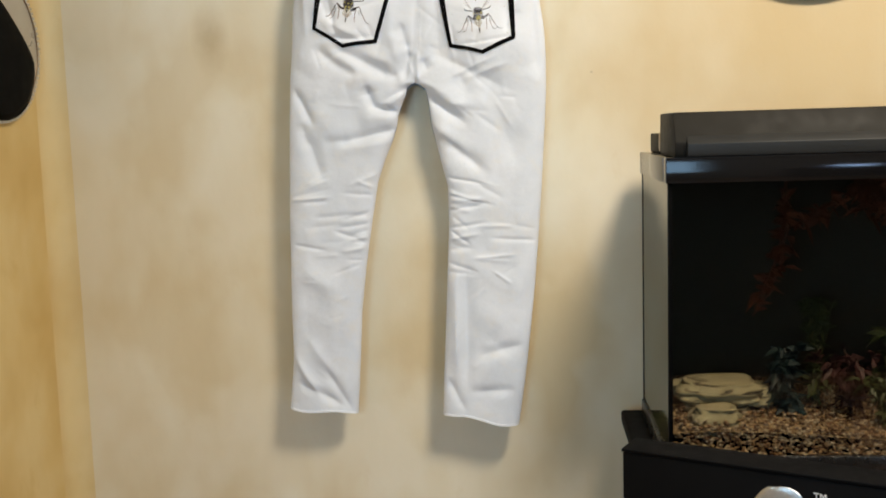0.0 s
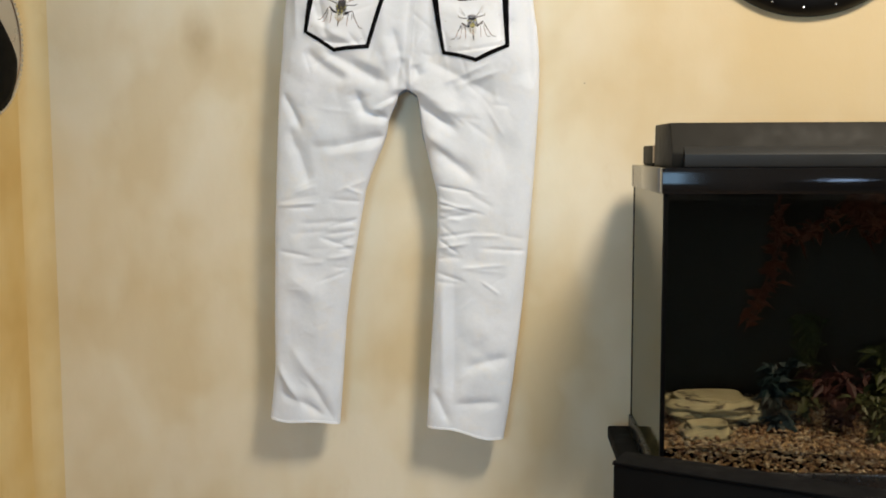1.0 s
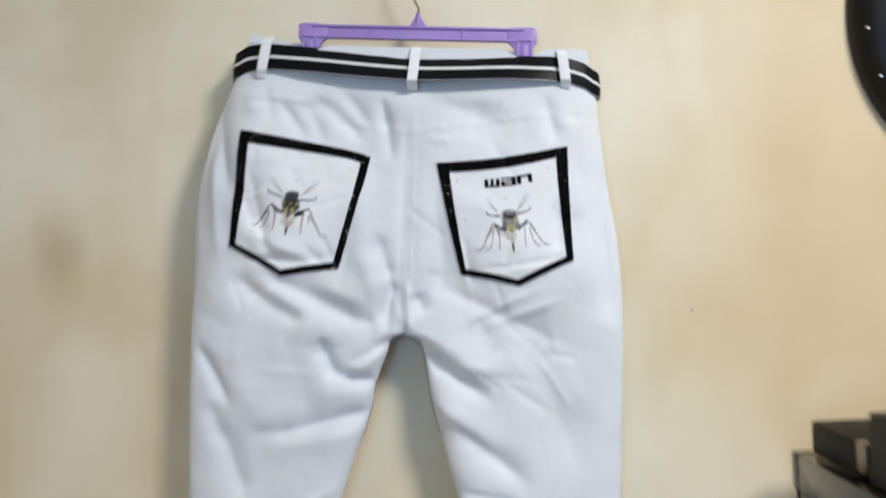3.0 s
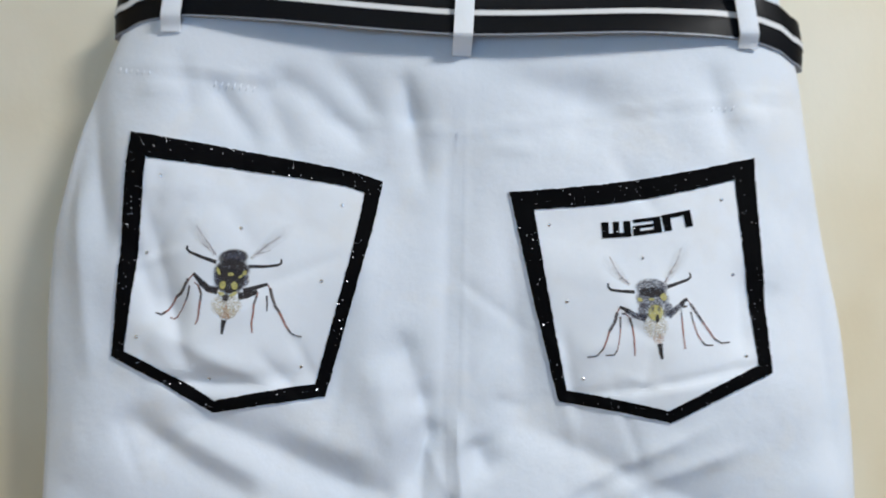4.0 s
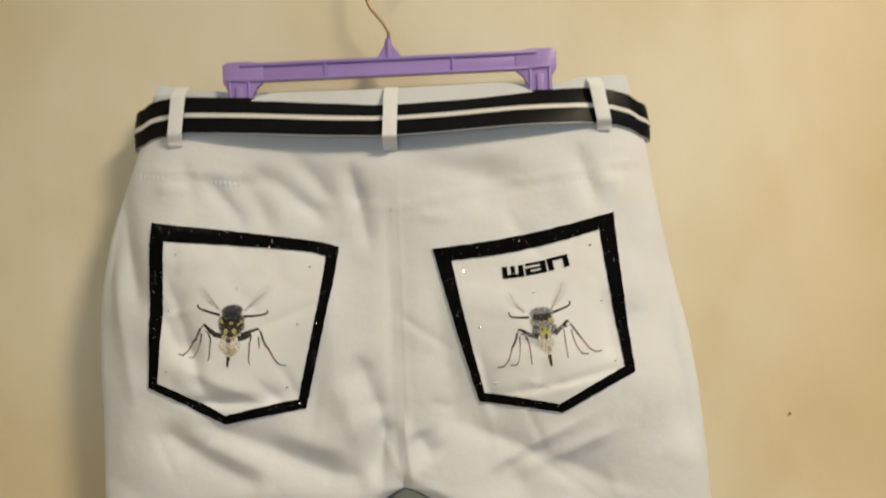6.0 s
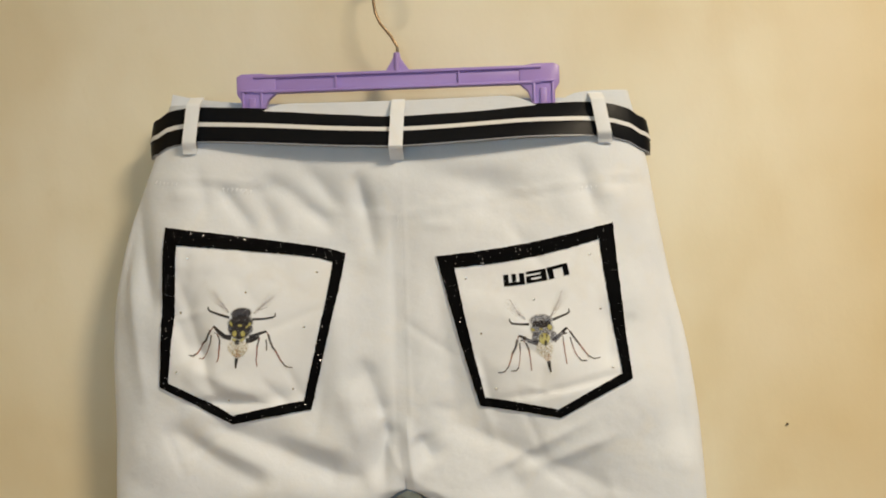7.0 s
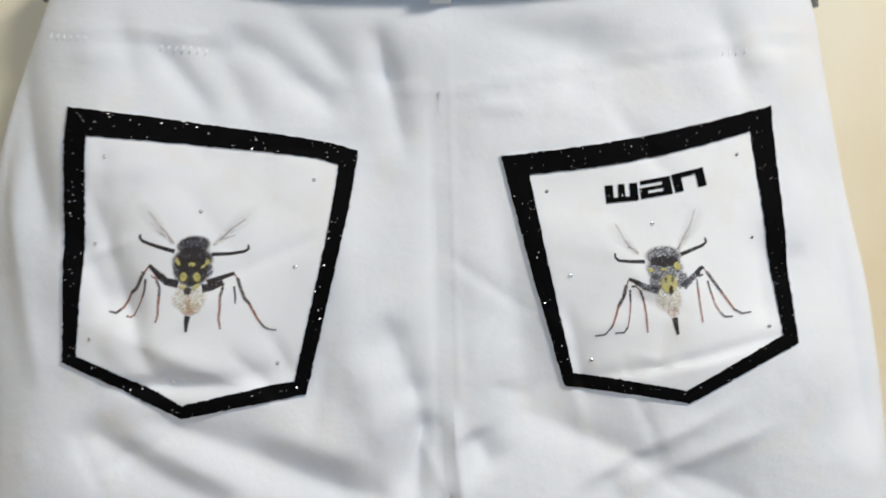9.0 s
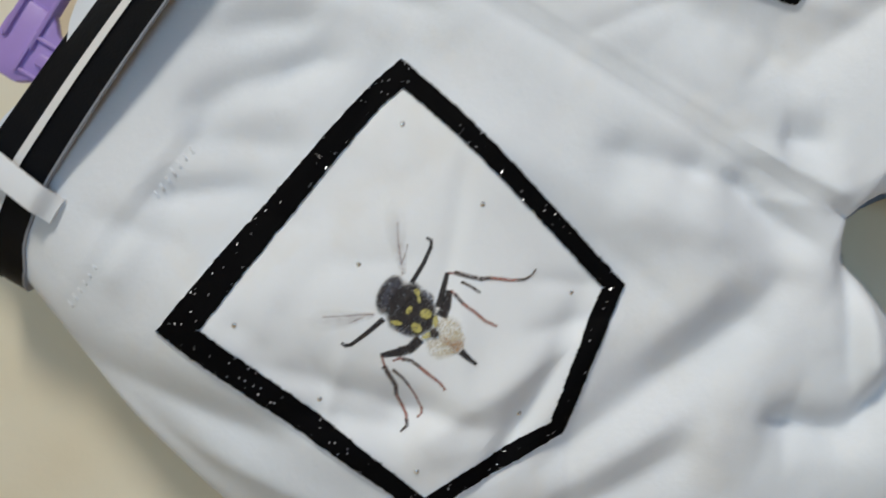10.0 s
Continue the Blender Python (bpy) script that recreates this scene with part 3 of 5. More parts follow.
def front(u, v):
    """How far the near side of the jeans stands out from the wall, at (u, v)."""
    u, v = np.broadcast_arrays(np.asarray(u, float), np.asarray(v, float))
    side = np.where(u < 0, -1, 1)
    out = np.where(side < 0, outer(-1, v), outer(1, v))
    inn = np.where(side < 0, inner(-1, v), inner(1, v))
    e_out, e_in = np.abs(out - u), np.abs(u - inn)

    def edge(e, r):
        return np.sqrt(np.clip(1 - (1 - np.clip(e / r, 0, 1)) ** 2, 0, 1))
    k = smooth(-0.258, -0.305, v)
    rise = edge(e_out, 0.045 + 0.02 * smooth(-0.3, -0.2, v)) * (1 - k + k * edge(e_in, 0.03 + 0.004 * k))
    d = middle(v) + rise * (0.017 + 0.005 * np.exp(-((v + 0.17) / 0.12) ** 2))
    d = d + 0.010 * np.exp(-((u + 0.135) / 0.07) ** 2 - ((v + 0.15) / 0.10) ** 2) + 0.007 * np.exp(-((u - 0.13) / 0.07) ** 2 - ((v + 0.17) / 0.10) ** 2)
    d = d + 0.011 * rise * np.exp(-((u + 0.185) / 0.045) ** 2 - ((v + 0.085) / 0.065) ** 2) - 0.007 * np.exp(-((u - 0.058) / 0.035) ** 2 - ((v + 0.215) / 0.04) ** 2) - 0.005 * np.exp(-((u + 0.045) / 0.03) ** 2 - ((v + 0.075) / 0.035) ** 2)
    d = d - 0.004 * np.exp(-(u / 0.012) ** 2) * smooth(-0.02, -0.08, v) * smooth(-0.30, -0.2, v)
    wave = np.zeros_like(d)
    for a, b, p, q, w, h in FOLDS:
        du, dv = p - a, q - b
        n = math.hypot(du, dv)
        s = ((u - a) * du + (v - b) * dv) / n
        t = ((u - a) * -dv + (v - b) * du) / n
        ridge = 0.5 * np.exp(-(t / w) ** 2) + 0.5 * np.exp(-1.5 * (np.sqrt((t / w) ** 2 + 0.04) - 0.2))  # a crest that is creased
        wave = wave + h * ridge * smooth(-0.25 * n, 0.25 * n, s) * smooth(1.25 * n, 0.75 * n, s)
    for p, q, start, h in RIPPLES:
        wave = wave + h * np.sin(p * u + q * v + start + 1.2 * np.sin(17 * u - 13 * v + 2 * start)) * np.sin(9 * u + 11 * v + 3 * start)
    wave = wave * (0.84 + 0.2 * smooth(-0.30, -0.22, v)) + (0.30 + 0.35 * smooth(-0.36, -0.26, v)) * crumpled(u, v)
    calm = 1 - 0.8 * smooth(-0.022, 0.004, v) * smooth(0.062, 0.052, v)  # pressed flat under the belt
    return d + wave * calm * np.minimum(1, rise * 1.3)


def middle(v):
    return 0.048 + 0.003 * smooth(-0.25, -0.7, v) - 0.006 * smooth(-0.02, 0.05, v)


def rear(u, v):
    side = np.where(np.asarray(u) < 0, -1, 1)
    out = np.where(side < 0, outer(-1, v), outer(1, v))
    low = v + 0.004 * smooth(-0.42, -0.36, v)
    inn = np.where(side < 0, inner(-1, low), inner(1, low))
    k = smooth(-0.22, -0.29, v)
    e = np.clip(np.abs(out - u) / 0.05, 0, 1)
    e2 = np.clip(np.abs(u - inn) / 0.04, 0, 1)
    return middle(v) - 0.017 * np.sqrt(1 - (1 - e) ** 2) * (1 - k + k * np.sqrt(1 - (1 - e2) ** 2))


def hem(side, u):
    return (-0.945 + 0.004 * np.sin(40 * u)) if side < 0 else (-0.926 - 0.085 * (u - 0.086) + 0.003 * np.sin(55 * u))


def sheet(depth, top, rows, cols, drop=0.0):
    """Both halves of one side of the jeans, joined down the middle seam as far as the crotch."""
    verts, faces = [], []
    levels = np.concatenate([np.linspace(0, CROTCH, int(rows * 0.3), endpoint=False), np.linspace(CROTCH, -0.94, int(rows * 0.7))])
    for side in (-1, 1):
        s = 0.5 - 0.5 * np.cos(np.linspace(0, math.pi, cols))
        s = 0.6 * s + 0.4 * np.linspace(0, 1, cols)
        start = len(verts)
        for lv in levels:
            lift = float(smooth(0, 1, 1 - lv / -0.10)) * (lv > -0.10)
            edge = float(outer(side, lv + lift * float(top(0.2 * side))))
            u = edge + (inner(side, lv + drop * float(smooth(-0.42, -0.36, lv))) - edge) * s
            v = lv + lift * top(u) + smooth(-0.80, -0.94, lv) * (hem(side, u) + 0.94)
            d = depth(u if lv <= CROTCH - drop else np.where(s == 1, side * 1e-6, u), v)
            for a, b, c in zip(u, v, d):
                verts.append((a, -c, b))
        faces += grid_faces(len(levels), cols, start, flip=side > 0)
    return verts, faces


jeans = tagged(new("jeans"), "white cotton jeans with raw hems hanging back side out on wall", "jeans")
jeans.matrix_basis = JEANS
near_v, near_f = sheet(front, lambda u: 0.050 + 0.004 * (np.abs(u) / 0.2) ** 2 - 0.011 * np.exp(-((np.abs(u) - 0.126) / 0.018) ** 2), 420, 100)
far_v, far_f = sheet(rear, lambda u: 0.054 + np.where(u < 0, 0.012, -0.004) * (np.abs(u) / 0.2) ** 3, 260, 60, 0.004)


def welded(name, verts, faces, material, parent, flip=False):
    bm = bmesh.new()
    vs = [bm.verts.new(v) for v in verts]
    for f in faces:
        bm.faces.new([vs[i] for i in f])
    bmesh.ops.remove_doubles(bm, verts=bm.verts[:], dist=0.00008)
    bmesh.ops.dissolve_degenerate(bm, dist=0.00002, edges=bm.edges[:])
    return part(name, bm, material, parent, soft=True)


welded("back_panel", near_v, near_f, DENIM, jeans)
welded("front_panel", far_v, far_f, DENIM, jeans)


def ribbon(name, path, widths, lift, material, parent, label="", thick=0.0012, across=4, depth=front, fade=None):
    """A strip that lies on the jeans: path rows of (u, v), its width, and how far it stands proud; fade thins its ink along it."""
    p = np.array(path, float)
    t = np.gradient(p, axis=0)
    t /= np.linalg.norm(t, axis=1)[:, None]
    nrm = np.stack([-t[:, 1], t[:, 0]], 1)
    w = np.broadcast_to(np.asarray(widths, float), (len(p),))
    cols = np.linspace(-0.5, 0.5, across + 1)
    uv = p[:, None, :] + nrm[:, None, :] * (w[:, None] * cols)[:, :, None]
    d = depth(uv[..., 0], uv[..., 1]) + lift
    n, m = len(p), across + 1
    topv = [(uv[j, i, 0], -d[j, i] - thick, uv[j, i, 1]) for j in range(n) for i in range(m)]
    lowv = [(uv[j, i, 0], -d[j, i], uv[j, i, 1]) for j in range(n) for i in range(m)]
    faces = grid_faces(n, m) + grid_faces(n, m, n * m, True)
    rim = [j * m for j in range(n)] + [(n - 1) * m + i for i in range(1, m)] + [j * m + m - 1 for j in range(n - 2, -1, -1)] + list(range(m - 2, 0, -1))
    for a, b in zip(rim, rim[1:] + rim[:1]):
        faces.append((a, b, b + n * m, a + n * m))
    ob = mesh_object(name, topv + lowv, faces, material, parent, label, soft=False)
    if fade is not None:
        ink_cover(ob, [(1 - fade * j / (n - 1)) * (1 - abs(2 * c)) for j in range(n) for c in cols] * 2)
    return ob


def ink_cover(ob, values):
    """How thickly the ink lies at each corner of a printed shape."""
    data = ob.data.attributes.new("cover", "FLOAT", "POINT").data
    for d, value in zip(data, values):
        d.value = float(value)


def patch(name, corners, lift, material, parent, steps=(30, 30), label="", thick=0.0006, jitter=0.0, bow=((0.0, 0.5), (0.0, 0.5))):
    """A four-cornered piece of cloth or tape on the jeans, corners in turn; bow bends its first and third edge, with the peak's place."""
    a, b, c, d = (np.array(k, float) for k in corners)
    n, m = steps
    s, t = np.linspace(0, 1, m)[None, :, None], np.linspace(0, 1, n)[:, None, None]
    uv = (a * (1 - s) + b * s) * (1 - t) + (d * (1 - s) + c * s) * t
    along = np.array([-(b - a)[1], (b - a)[0]]) / np.linalg.norm(b - a)
    for (amount, peak), share in zip(bow, (1 - t, t)):
        k = np.where(s < peak, s / peak, (1 - s) / (1 - peak))
        uv = uv + along * amount * np.sin(math.pi / 2 * k) * share
    if jitter:
        wob = np.random.RandomState(int(abs(a[0]) * 1e5) % 9973).normal(0, jitter, (2, m, 2))
        uv[0] += wob[0]
        uv[-1] += wob[1]
    dd = front(uv[..., 0], uv[..., 1]) + lift
    topv = [(uv[j, i, 0], -dd[j, i] - thick, uv[j, i, 1]) for j in range(n) for i in range(m)]
    lowv = [(uv[j, i, 0], -dd[j, i] + 0.0008, uv[j, i, 1]) for j in range(n) for i in range(m)]
    faces = grid_faces(n, m) + grid_faces(n, m, n * m, True)
    rim = [j * m for j in range(n)] + [(n - 1) * m + i for i in range(1, m)] + [j * m + m - 1 for j in range(n - 2, -1, -1)] + list(range(m - 2, 0, -1))
    for p, q in zip(rim, rim[1:] + rim[:1]):
        faces.append((p, q, q + n * m, p + n * m))
    bm = bmesh.new()
    vs = [bm.verts.new(v) for v in topv + lowv]
    for f in faces:
        bm.faces.new([vs[i] for i in f])
    bmesh.ops.remove_doubles(bm, verts=bm.verts[:], dist=0.00003)
    bmesh.ops.recalc_face_normals(bm, faces=bm.faces[:])
    return part(name, bm, material, parent, label, soft=False)


def pocket(poly, ins, bows):
    """A patch pocket: the outer and inner corners of its taped border, and how each side bends."""
    ob = patch("pocket", (poly[0], poly[1], poly[2], poly[4]), 0.0003, DENIM_POCKET, jeans, (60, 60), bow=(bows[0], (0.0, 0.5)))
    patch("pocket_point", (poly[4], poly[2], tuple(0.5 * (Vector(poly[2]) + Vector(poly[3]))), poly[3]), 0.0003, DENIM_POCKET, ob, (14, 24))
    patch("pocket_point", (poly[4], poly[4], poly[3], poly[3]), 0.0003, DENIM_POCKET, ob, (4, 4))
    for i in range(5):
        j = (i + 1) % 5
        patch("tape_strip", (poly[i], poly[j], ins[j], ins[i]), 0.0012, TAPE, ob, (8, 80), "black glitter tape strip", 0.0006, 0.00016, (bows[i], bows[i]))
    return ob


POCKET_L = [(-0.1942, -0.0520), (-0.0448, -0.0779), (-0.0762, -0.2072), (-0.1430, -0.2184), (-0.2038, -0.1856)]
INNER_L = [(-0.1829, -0.0676), (-0.0553, -0.0850), (-0.0823, -0.1999), (-0.1422, -0.2108), (-0.1960, -0.1822)]
POCKET_R = [(0.0315, -0.0825), (0.1786, -0.0588), (0.1901, -0.1873), (0.1306, -0.2186), (0.0642, -0.2088)]
INNER_R = [(0.0464, -0.0928), (0.1662, -0.0724), (0.1820, -0.1830), (0.1286, -0.2114), (0.0690, -0.2018)]
pocket_left = pocket(POCKET_L, INNER_L, [(0.0024, 0.84), (0.0016, 0.3), (-0.0008, 0.5), (-0.0008, 0.5), (-0.0012, 0.5)])
pocket_right = pocket(POCKET_R, INNER_R, [(-0.0036, 0.5), (-0.0008, 0.4), (-0.0006, 0.5), (-0.0010, 0.5), (0.0008, 0.5)])


def line(points, n=14):
    """Points along a bent line, evenly and softly."""
    p = np.array(points, float)
    k = np.concatenate([[0], np.cumsum(np.linalg.norm(np.diff(p, axis=0), axis=1))])
    x = np.linspace(0, k[-1], n)
    return np.stack([np.interp(x, k, p[:, 0]), np.interp(x, k, p[:, 1])], 1)


def blot(name, centre, ru, rv, material, parent, lift, lean=0.0):
    """A flat printed oval."""
    n, rings = 20, 4
    verts, faces = [], []
    for r in range(rings + 1):
        for k in range(n):
            a = 2 * math.pi * k / n
            x, y = ru * r / rings * math.cos(a), rv * r / rings * math.sin(a)
            verts.append((centre[0] + x * math.cos(lean) - y * math.sin(lean), centre[1] + x * math.sin(lean) + y * math.cos(lean)))
    for r in range(rings):
        for k in range(n):
            faces.append((r * n + k, r * n + (k + 1) % n, (r + 1) * n + (k + 1) % n, (r + 1) * n + k)[::-1])
    d = front([p[0] for p in verts], [p[1] for p in verts]) + lift
    ob = mesh_object(name, [(u, -dd, v) for (u, v), dd in zip(verts, d)], faces, material, parent, soft=False)
    ink_cover(ob, [1 - (r / rings) ** 3 for r in range(rings + 1) for _ in range(n)])
    return ob


def motif(centre, across, down, origin, parent, strokes, ovals):
    """The transfer print on a pocket, as plain shapes: strokes (ink, widths, points) and ovals (ink, place, radii, lean)."""
    unit = across[0]

    def at(x, y):
        x, y = x - origin[0], y - origin[1]
        return (centre[0] + across[0] * x + down[0] * y, centre[1] + across[1] * x + down[1] * y)
    for k, (ink, w0, w1, *points) in enumerate(strokes):
        p = line([at(*q) for q in points], 18)
        broad = w1 > 30
        ribbon("printed_stroke", p, np.linspace(w0, w1, len(p)) * unit * (1.5 if broad else 1.32), 0.00100 + 0.000008 * k, ink, parent, thick=0.0001, across=6 if broad else 2, fade=0.9 if broad else 0.0)
    for k, (ink, x, y, ru, rv, lean) in enumerate(ovals):
        blot("printed_oval", at(x, y), ru * unit * 1.07, rv * unit * 1.07, ink, parent, 0.00142 + 0.00003 * k, lean)


STROKES_L = [
    (INK_WING, 6, 44, (362, 436), (335, 402), (305, 358)), (INK_WING, 6, 46, (428, 442), (462, 412), (510, 372)),
    (INK_VEIN, 3, 2, (364, 437), (352, 418), (340, 402), (326, 380)), (INK_VEIN, 3, 1.5, (352, 424), (344, 419), (334, 412)),
    (INK_VEIN, 3, 2, (427, 441), (442, 429), (460, 414), (484, 398)), (INK_VEIN, 2.5, 1.5, (440, 432), (452, 430), (466, 425)),
    (INK_DARK, 7.5, 5, (364, 450), (335, 440), (313, 431)), (INK_DARK, 5, 4, (314, 432), (308, 425), (309, 419)),
    (INK_DARK, 6.5, 5, (424, 457), (455, 457), (477, 454)), (INK_DARK, 5, 3, (476, 455), (486, 450), (486, 442)),
    (INK_DARK, 14, 12, (366, 506), (347, 501), (336, 490)), (INK_DARK, 12, 6, (338, 493), (329, 482), (320, 472)),
    (INK_DARK, 15, 9, (405, 515), (420, 513), (441, 506)), (INK_DARK, 10, 6, (414, 505), (437, 498), (460, 491)),
    (INK_RED, 3, 3, (320, 474), (313, 482), (308, 490)), (INK_RED, 3, 3, (322, 490), (330, 496), (331, 502)), (INK_RED, 3, 3, (460, 492), (466, 502)), (INK_RED, 3, 3, (442, 507), (440, 516)),
    (INK_LEG, 7, 6, (310, 483), (301, 500), (294, 512), (282, 520)), (INK_RED, 5, 4, (283, 519), (273, 534), (264, 547), (257, 552)), (INK_LEG, 5, 3, (260, 549), (253, 555), (241, 551)),
    (INK_LEG, 4.5, 4, (312, 496), (309, 513), (304, 526)), (INK_RED, 3.2, 2.5, (304, 525), (296, 541), (288, 552), (283, 560)), (INK_RED, 3.5, 3, (285, 558), (278, 563), (269, 561)),
    (INK_LEG, 5, 4.5, (331, 499), (335, 512), (333, 526)), (INK_RED, 5, 3.5, (333, 525), (330, 544), (328, 560), (323, 571)),
    (INK_LEG, 5, 5, (440, 514), (435, 530)), (INK_RED, 4.5, 3.5, (435, 529), (433, 552), (430, 568), (432, 586)),
    (INK_LEG, 4, 3, (459, 513), (460, 529), (459, 543)),
    (INK_LEG, 6, 6, (465, 499), (470, 518), (476, 536)), (INK_LEG, 6, 5, (475, 534), (484, 545)), (INK_RED, 5, 4, (483, 544), (489, 557), (495, 571), (500, 578)), (INK_LEG, 4, 2.5, (499, 577), (505, 586), (514, 591), (525, 592)),
    (INK_DARK, 10, 4, (379, 561), (376, 575), (374, 589)),
]
OVALS_L = [
    (INK_TAN, 383, 533, 32, 24, 0), (INK_TAN, 384, 547, 20, 15, 0), (INK_RUST, 382, 553, 11, 8, 0), (INK_RUST, 381, 540, 4, 12, 0),
    (INK_DARK, 396, 440, 29, 17, 0.1), (INK_SLATE, 398, 440, 23, 12, 0.1), (INK_DARK, 393, 466, 36, 24, 0.08), (INK_DARK, 390, 486, 31, 26, 0), (INK_WING, 373, 443, 6, 4, -0.4), (INK_WING, 419, 449, 5, 4, 0.4),
    (INK_SLATE, 364, 481, 5, 11, 0.2), (INK_SLATE, 420, 485, 6, 11, -0.25),
    (INK_YELLOW, 368, 467, 3.5, 9, 0.35), (INK_YELLOW, 391, 473, 7, 4, 0), (INK_YELLOW, 417, 470, 4, 6, -0.5), (INK_YELLOW, 410, 477, 2.5, 6, -0.9),
    (INK_YELLOW, 376, 494, 6.5, 9, -0.2), (INK_YELLOW, 398, 495, 7, 9, 0.2), (INK_YELLOW, 374, 511, 8, 4, -0.5), (INK_YELLOW, 396, 511, 9, 4, 0.5), (INK_DARK, 382, 518, 7, 7, 0), (INK_DARK, 387, 506, 6, 3.5, 0),
]
STROKES_R = [
    (INK_WING, 6, 44, (1156, 476), (1130, 452), (1102, 418)), (INK_WING, 6, 48, (1224, 470), (1246, 436), (1268, 392)),
    (INK_VEIN, 3, 2, (1155, 474), (1140, 462), (1130, 447), (1117, 422)), (INK_VEIN, 2.5, 1.5, (1147, 466), (1141, 464), (1136, 465)), (INK_VEIN, 3, 2, (1224, 470), (1234, 450), (1246, 432), (1256, 402)), (INK_VEIN, 2.5, 1.5, (1234, 452), (1240, 450), (1246, 446)),
    (INK_DARK, 6.5, 5, (1166, 489), (1140, 488), (1121, 486)), (INK_DARK, 4.5, 3, (1122, 487), (1115, 481), (1114, 473)),
    (INK_DARK, 7, 5, (1228, 478), (1250, 470), (1266, 464)), (INK_DARK, 5, 3, (1265, 465), (1274, 458), (1272, 450)),
    (INK_SLATE, 14, 9, (1188, 539), (1165, 533), (1150, 524)), (INK_DARK, 9, 5, (1154, 526), (1145, 521), (1137, 518)),
    (INK_SLATE, 14, 9, (1229, 533), (1245, 519), (1258, 508)), (INK_DARK, 9, 6, (1254, 511), (1261, 503), (1267, 500)),
    (INK_LEG, 4, 4, (1141, 531), (1149, 531)), (INK_LEG, 4, 4, (1256, 516), (1266, 513)), (INK_RED, 2.5, 2.5, (1137, 519), (1133, 530)), (INK_RED, 2.5, 2.5, (1149, 531), (1156, 539)), (INK_RED, 2.5, 2.5, (1267, 501), (1273, 511)),
    (INK_LEG, 7, 6, (1133, 529), (1128, 549), (1118, 567)), (INK_RED, 4, 3.5, (1119, 565), (1113, 585), (1107, 601)), (INK_LEG, 3.5, 3.5, (1109, 598), (1096, 614), (1078, 617)),
    (INK_LEG, 4.5, 3, (1139, 537), (1140, 560)), (INK_RED, 2.5, 2.2, (1140, 559), (1138, 582), (1134, 604)), (INK_LEG, 3.5, 3, (1134, 602), (1128, 611), (1113, 612)),
    (INK_LEG, 5, 4, (1156, 538), (1163, 556)), (INK_RED, 4, 3, (1163, 555), (1166, 581), (1168, 611)),
    (INK_LEG, 3.5, 3, (1254, 521), (1255, 536)), (INK_RED, 3.5, 2.8, (1255, 535), (1258, 568), (1262, 595)),
    (INK_LEG, 4, 3, (1273, 524), (1278, 545)), (INK_RED, 3.2, 3, (1278, 544), (1285, 565), (1294, 579)), (INK_LEG, 4, 3, (1293, 578), (1302, 587), (1317, 587)),
    (INK_LEG, 6, 5, (1273, 509), (1286, 529), (1298, 545)), (INK_RED, 4, 3.5, (1297, 544), (1309, 560), (1321, 576)), (INK_LEG, 4, 3, (1319, 574), (1335, 583), (1352, 581)),
    (INK_DARK, 10, 4, (1214, 586), (1216, 601), (1219, 615)),
]
OVALS_R = [
    (INK_TAN, 1205, 553, 25, 26, 0), (INK_RUST, 1212, 577, 11, 10, 0), (INK_SLATE, 1198, 479, 33, 18, 0), (INK_SLATE, 1199, 500, 34, 24, 0), (INK_DARK, 1199, 489, 26, 10, 0), (INK_SLATE, 1183, 524, 12, 15, 0.3), (INK_SLATE, 1228, 522, 9, 16, -0.3),
    (INK_WING, 1177, 477, 5, 6, 0.5), (INK_WING, 1224, 473, 5, 4, 0), (INK_YELLOW, 1175, 503, 6, 4, -0.3), (INK_YELLOW, 1220, 497, 7, 8, 0), (INK_YELLOW, 1197, 502, 6, 3, 0), (INK_YELLOW, 1205, 527, 16, 17, 0),
    (INK_SLATE, 1199, 520, 3, 6, 0), (INK_SLATE, 1211, 520, 3, 6, 0), (INK_DARK, 1208, 538, 4, 9, 0),
]
motif((-0.1324, -0.1374), (0.000306, 0.0), (0.000006, -0.000304), (390, 480), pocket_left, STROKES_L, OVALS_L)
motif((0.1172, -0.1474), (0.000308, 0.0), (0.000002, -0.000311), (1200, 510), pocket_right, STROKES_R, OVALS_R)


def stud(u, v, parent, r=0.0011):
    bm = bmesh.new()
    bmesh.ops.create_icosphere(bm, subdivisions=1, radius=r)
    bmesh.ops.scale(bm, vec=(1, 0.6, 1), verts=bm.verts)
    part("rhinestone", bm, CHROME, parent, "tiny silver rhinestone", at=pose(u, -float(front(u, v)) - 0.0013, v))


for u, v in [(-0.174, -0.0783), (-0.0684, -0.0929), (-0.1272, -0.108), (-0.1829, -0.1234), (-0.0794, -0.1383), (-0.1876, -0.1732), (-0.0909, -0.1896), (-0.1456, -0.1981)]:
    stud(u, v, pocket_left)
for u, v in [(0.0556, -0.1019), (0.158, -0.0847), (0.1113, -0.1205), (0.0671, -0.1474), (0.1656, -0.1293), (0.0784, -0.1938), (0.1742, -0.1776)]:
    stud(u, v, pocket_right)


def letter(strokes, origin, size, turn, parent):
    c, s = math.cos(turn), math.sin(turn)
    for (x0, y0, x1, y1) in strokes:
        q = [(x0, y0), (x1, y0), (x1, y1), (x0, y1)]
        q = [(origin[0] + size[0] * x * c - size[1] * y * s, origin[1] + size[0] * x * s + size[1] * y * c) for x, y in q]
        patch("letter_bar", q, 0.0011, TAPE, parent, (6, 10), "", 0.0005)


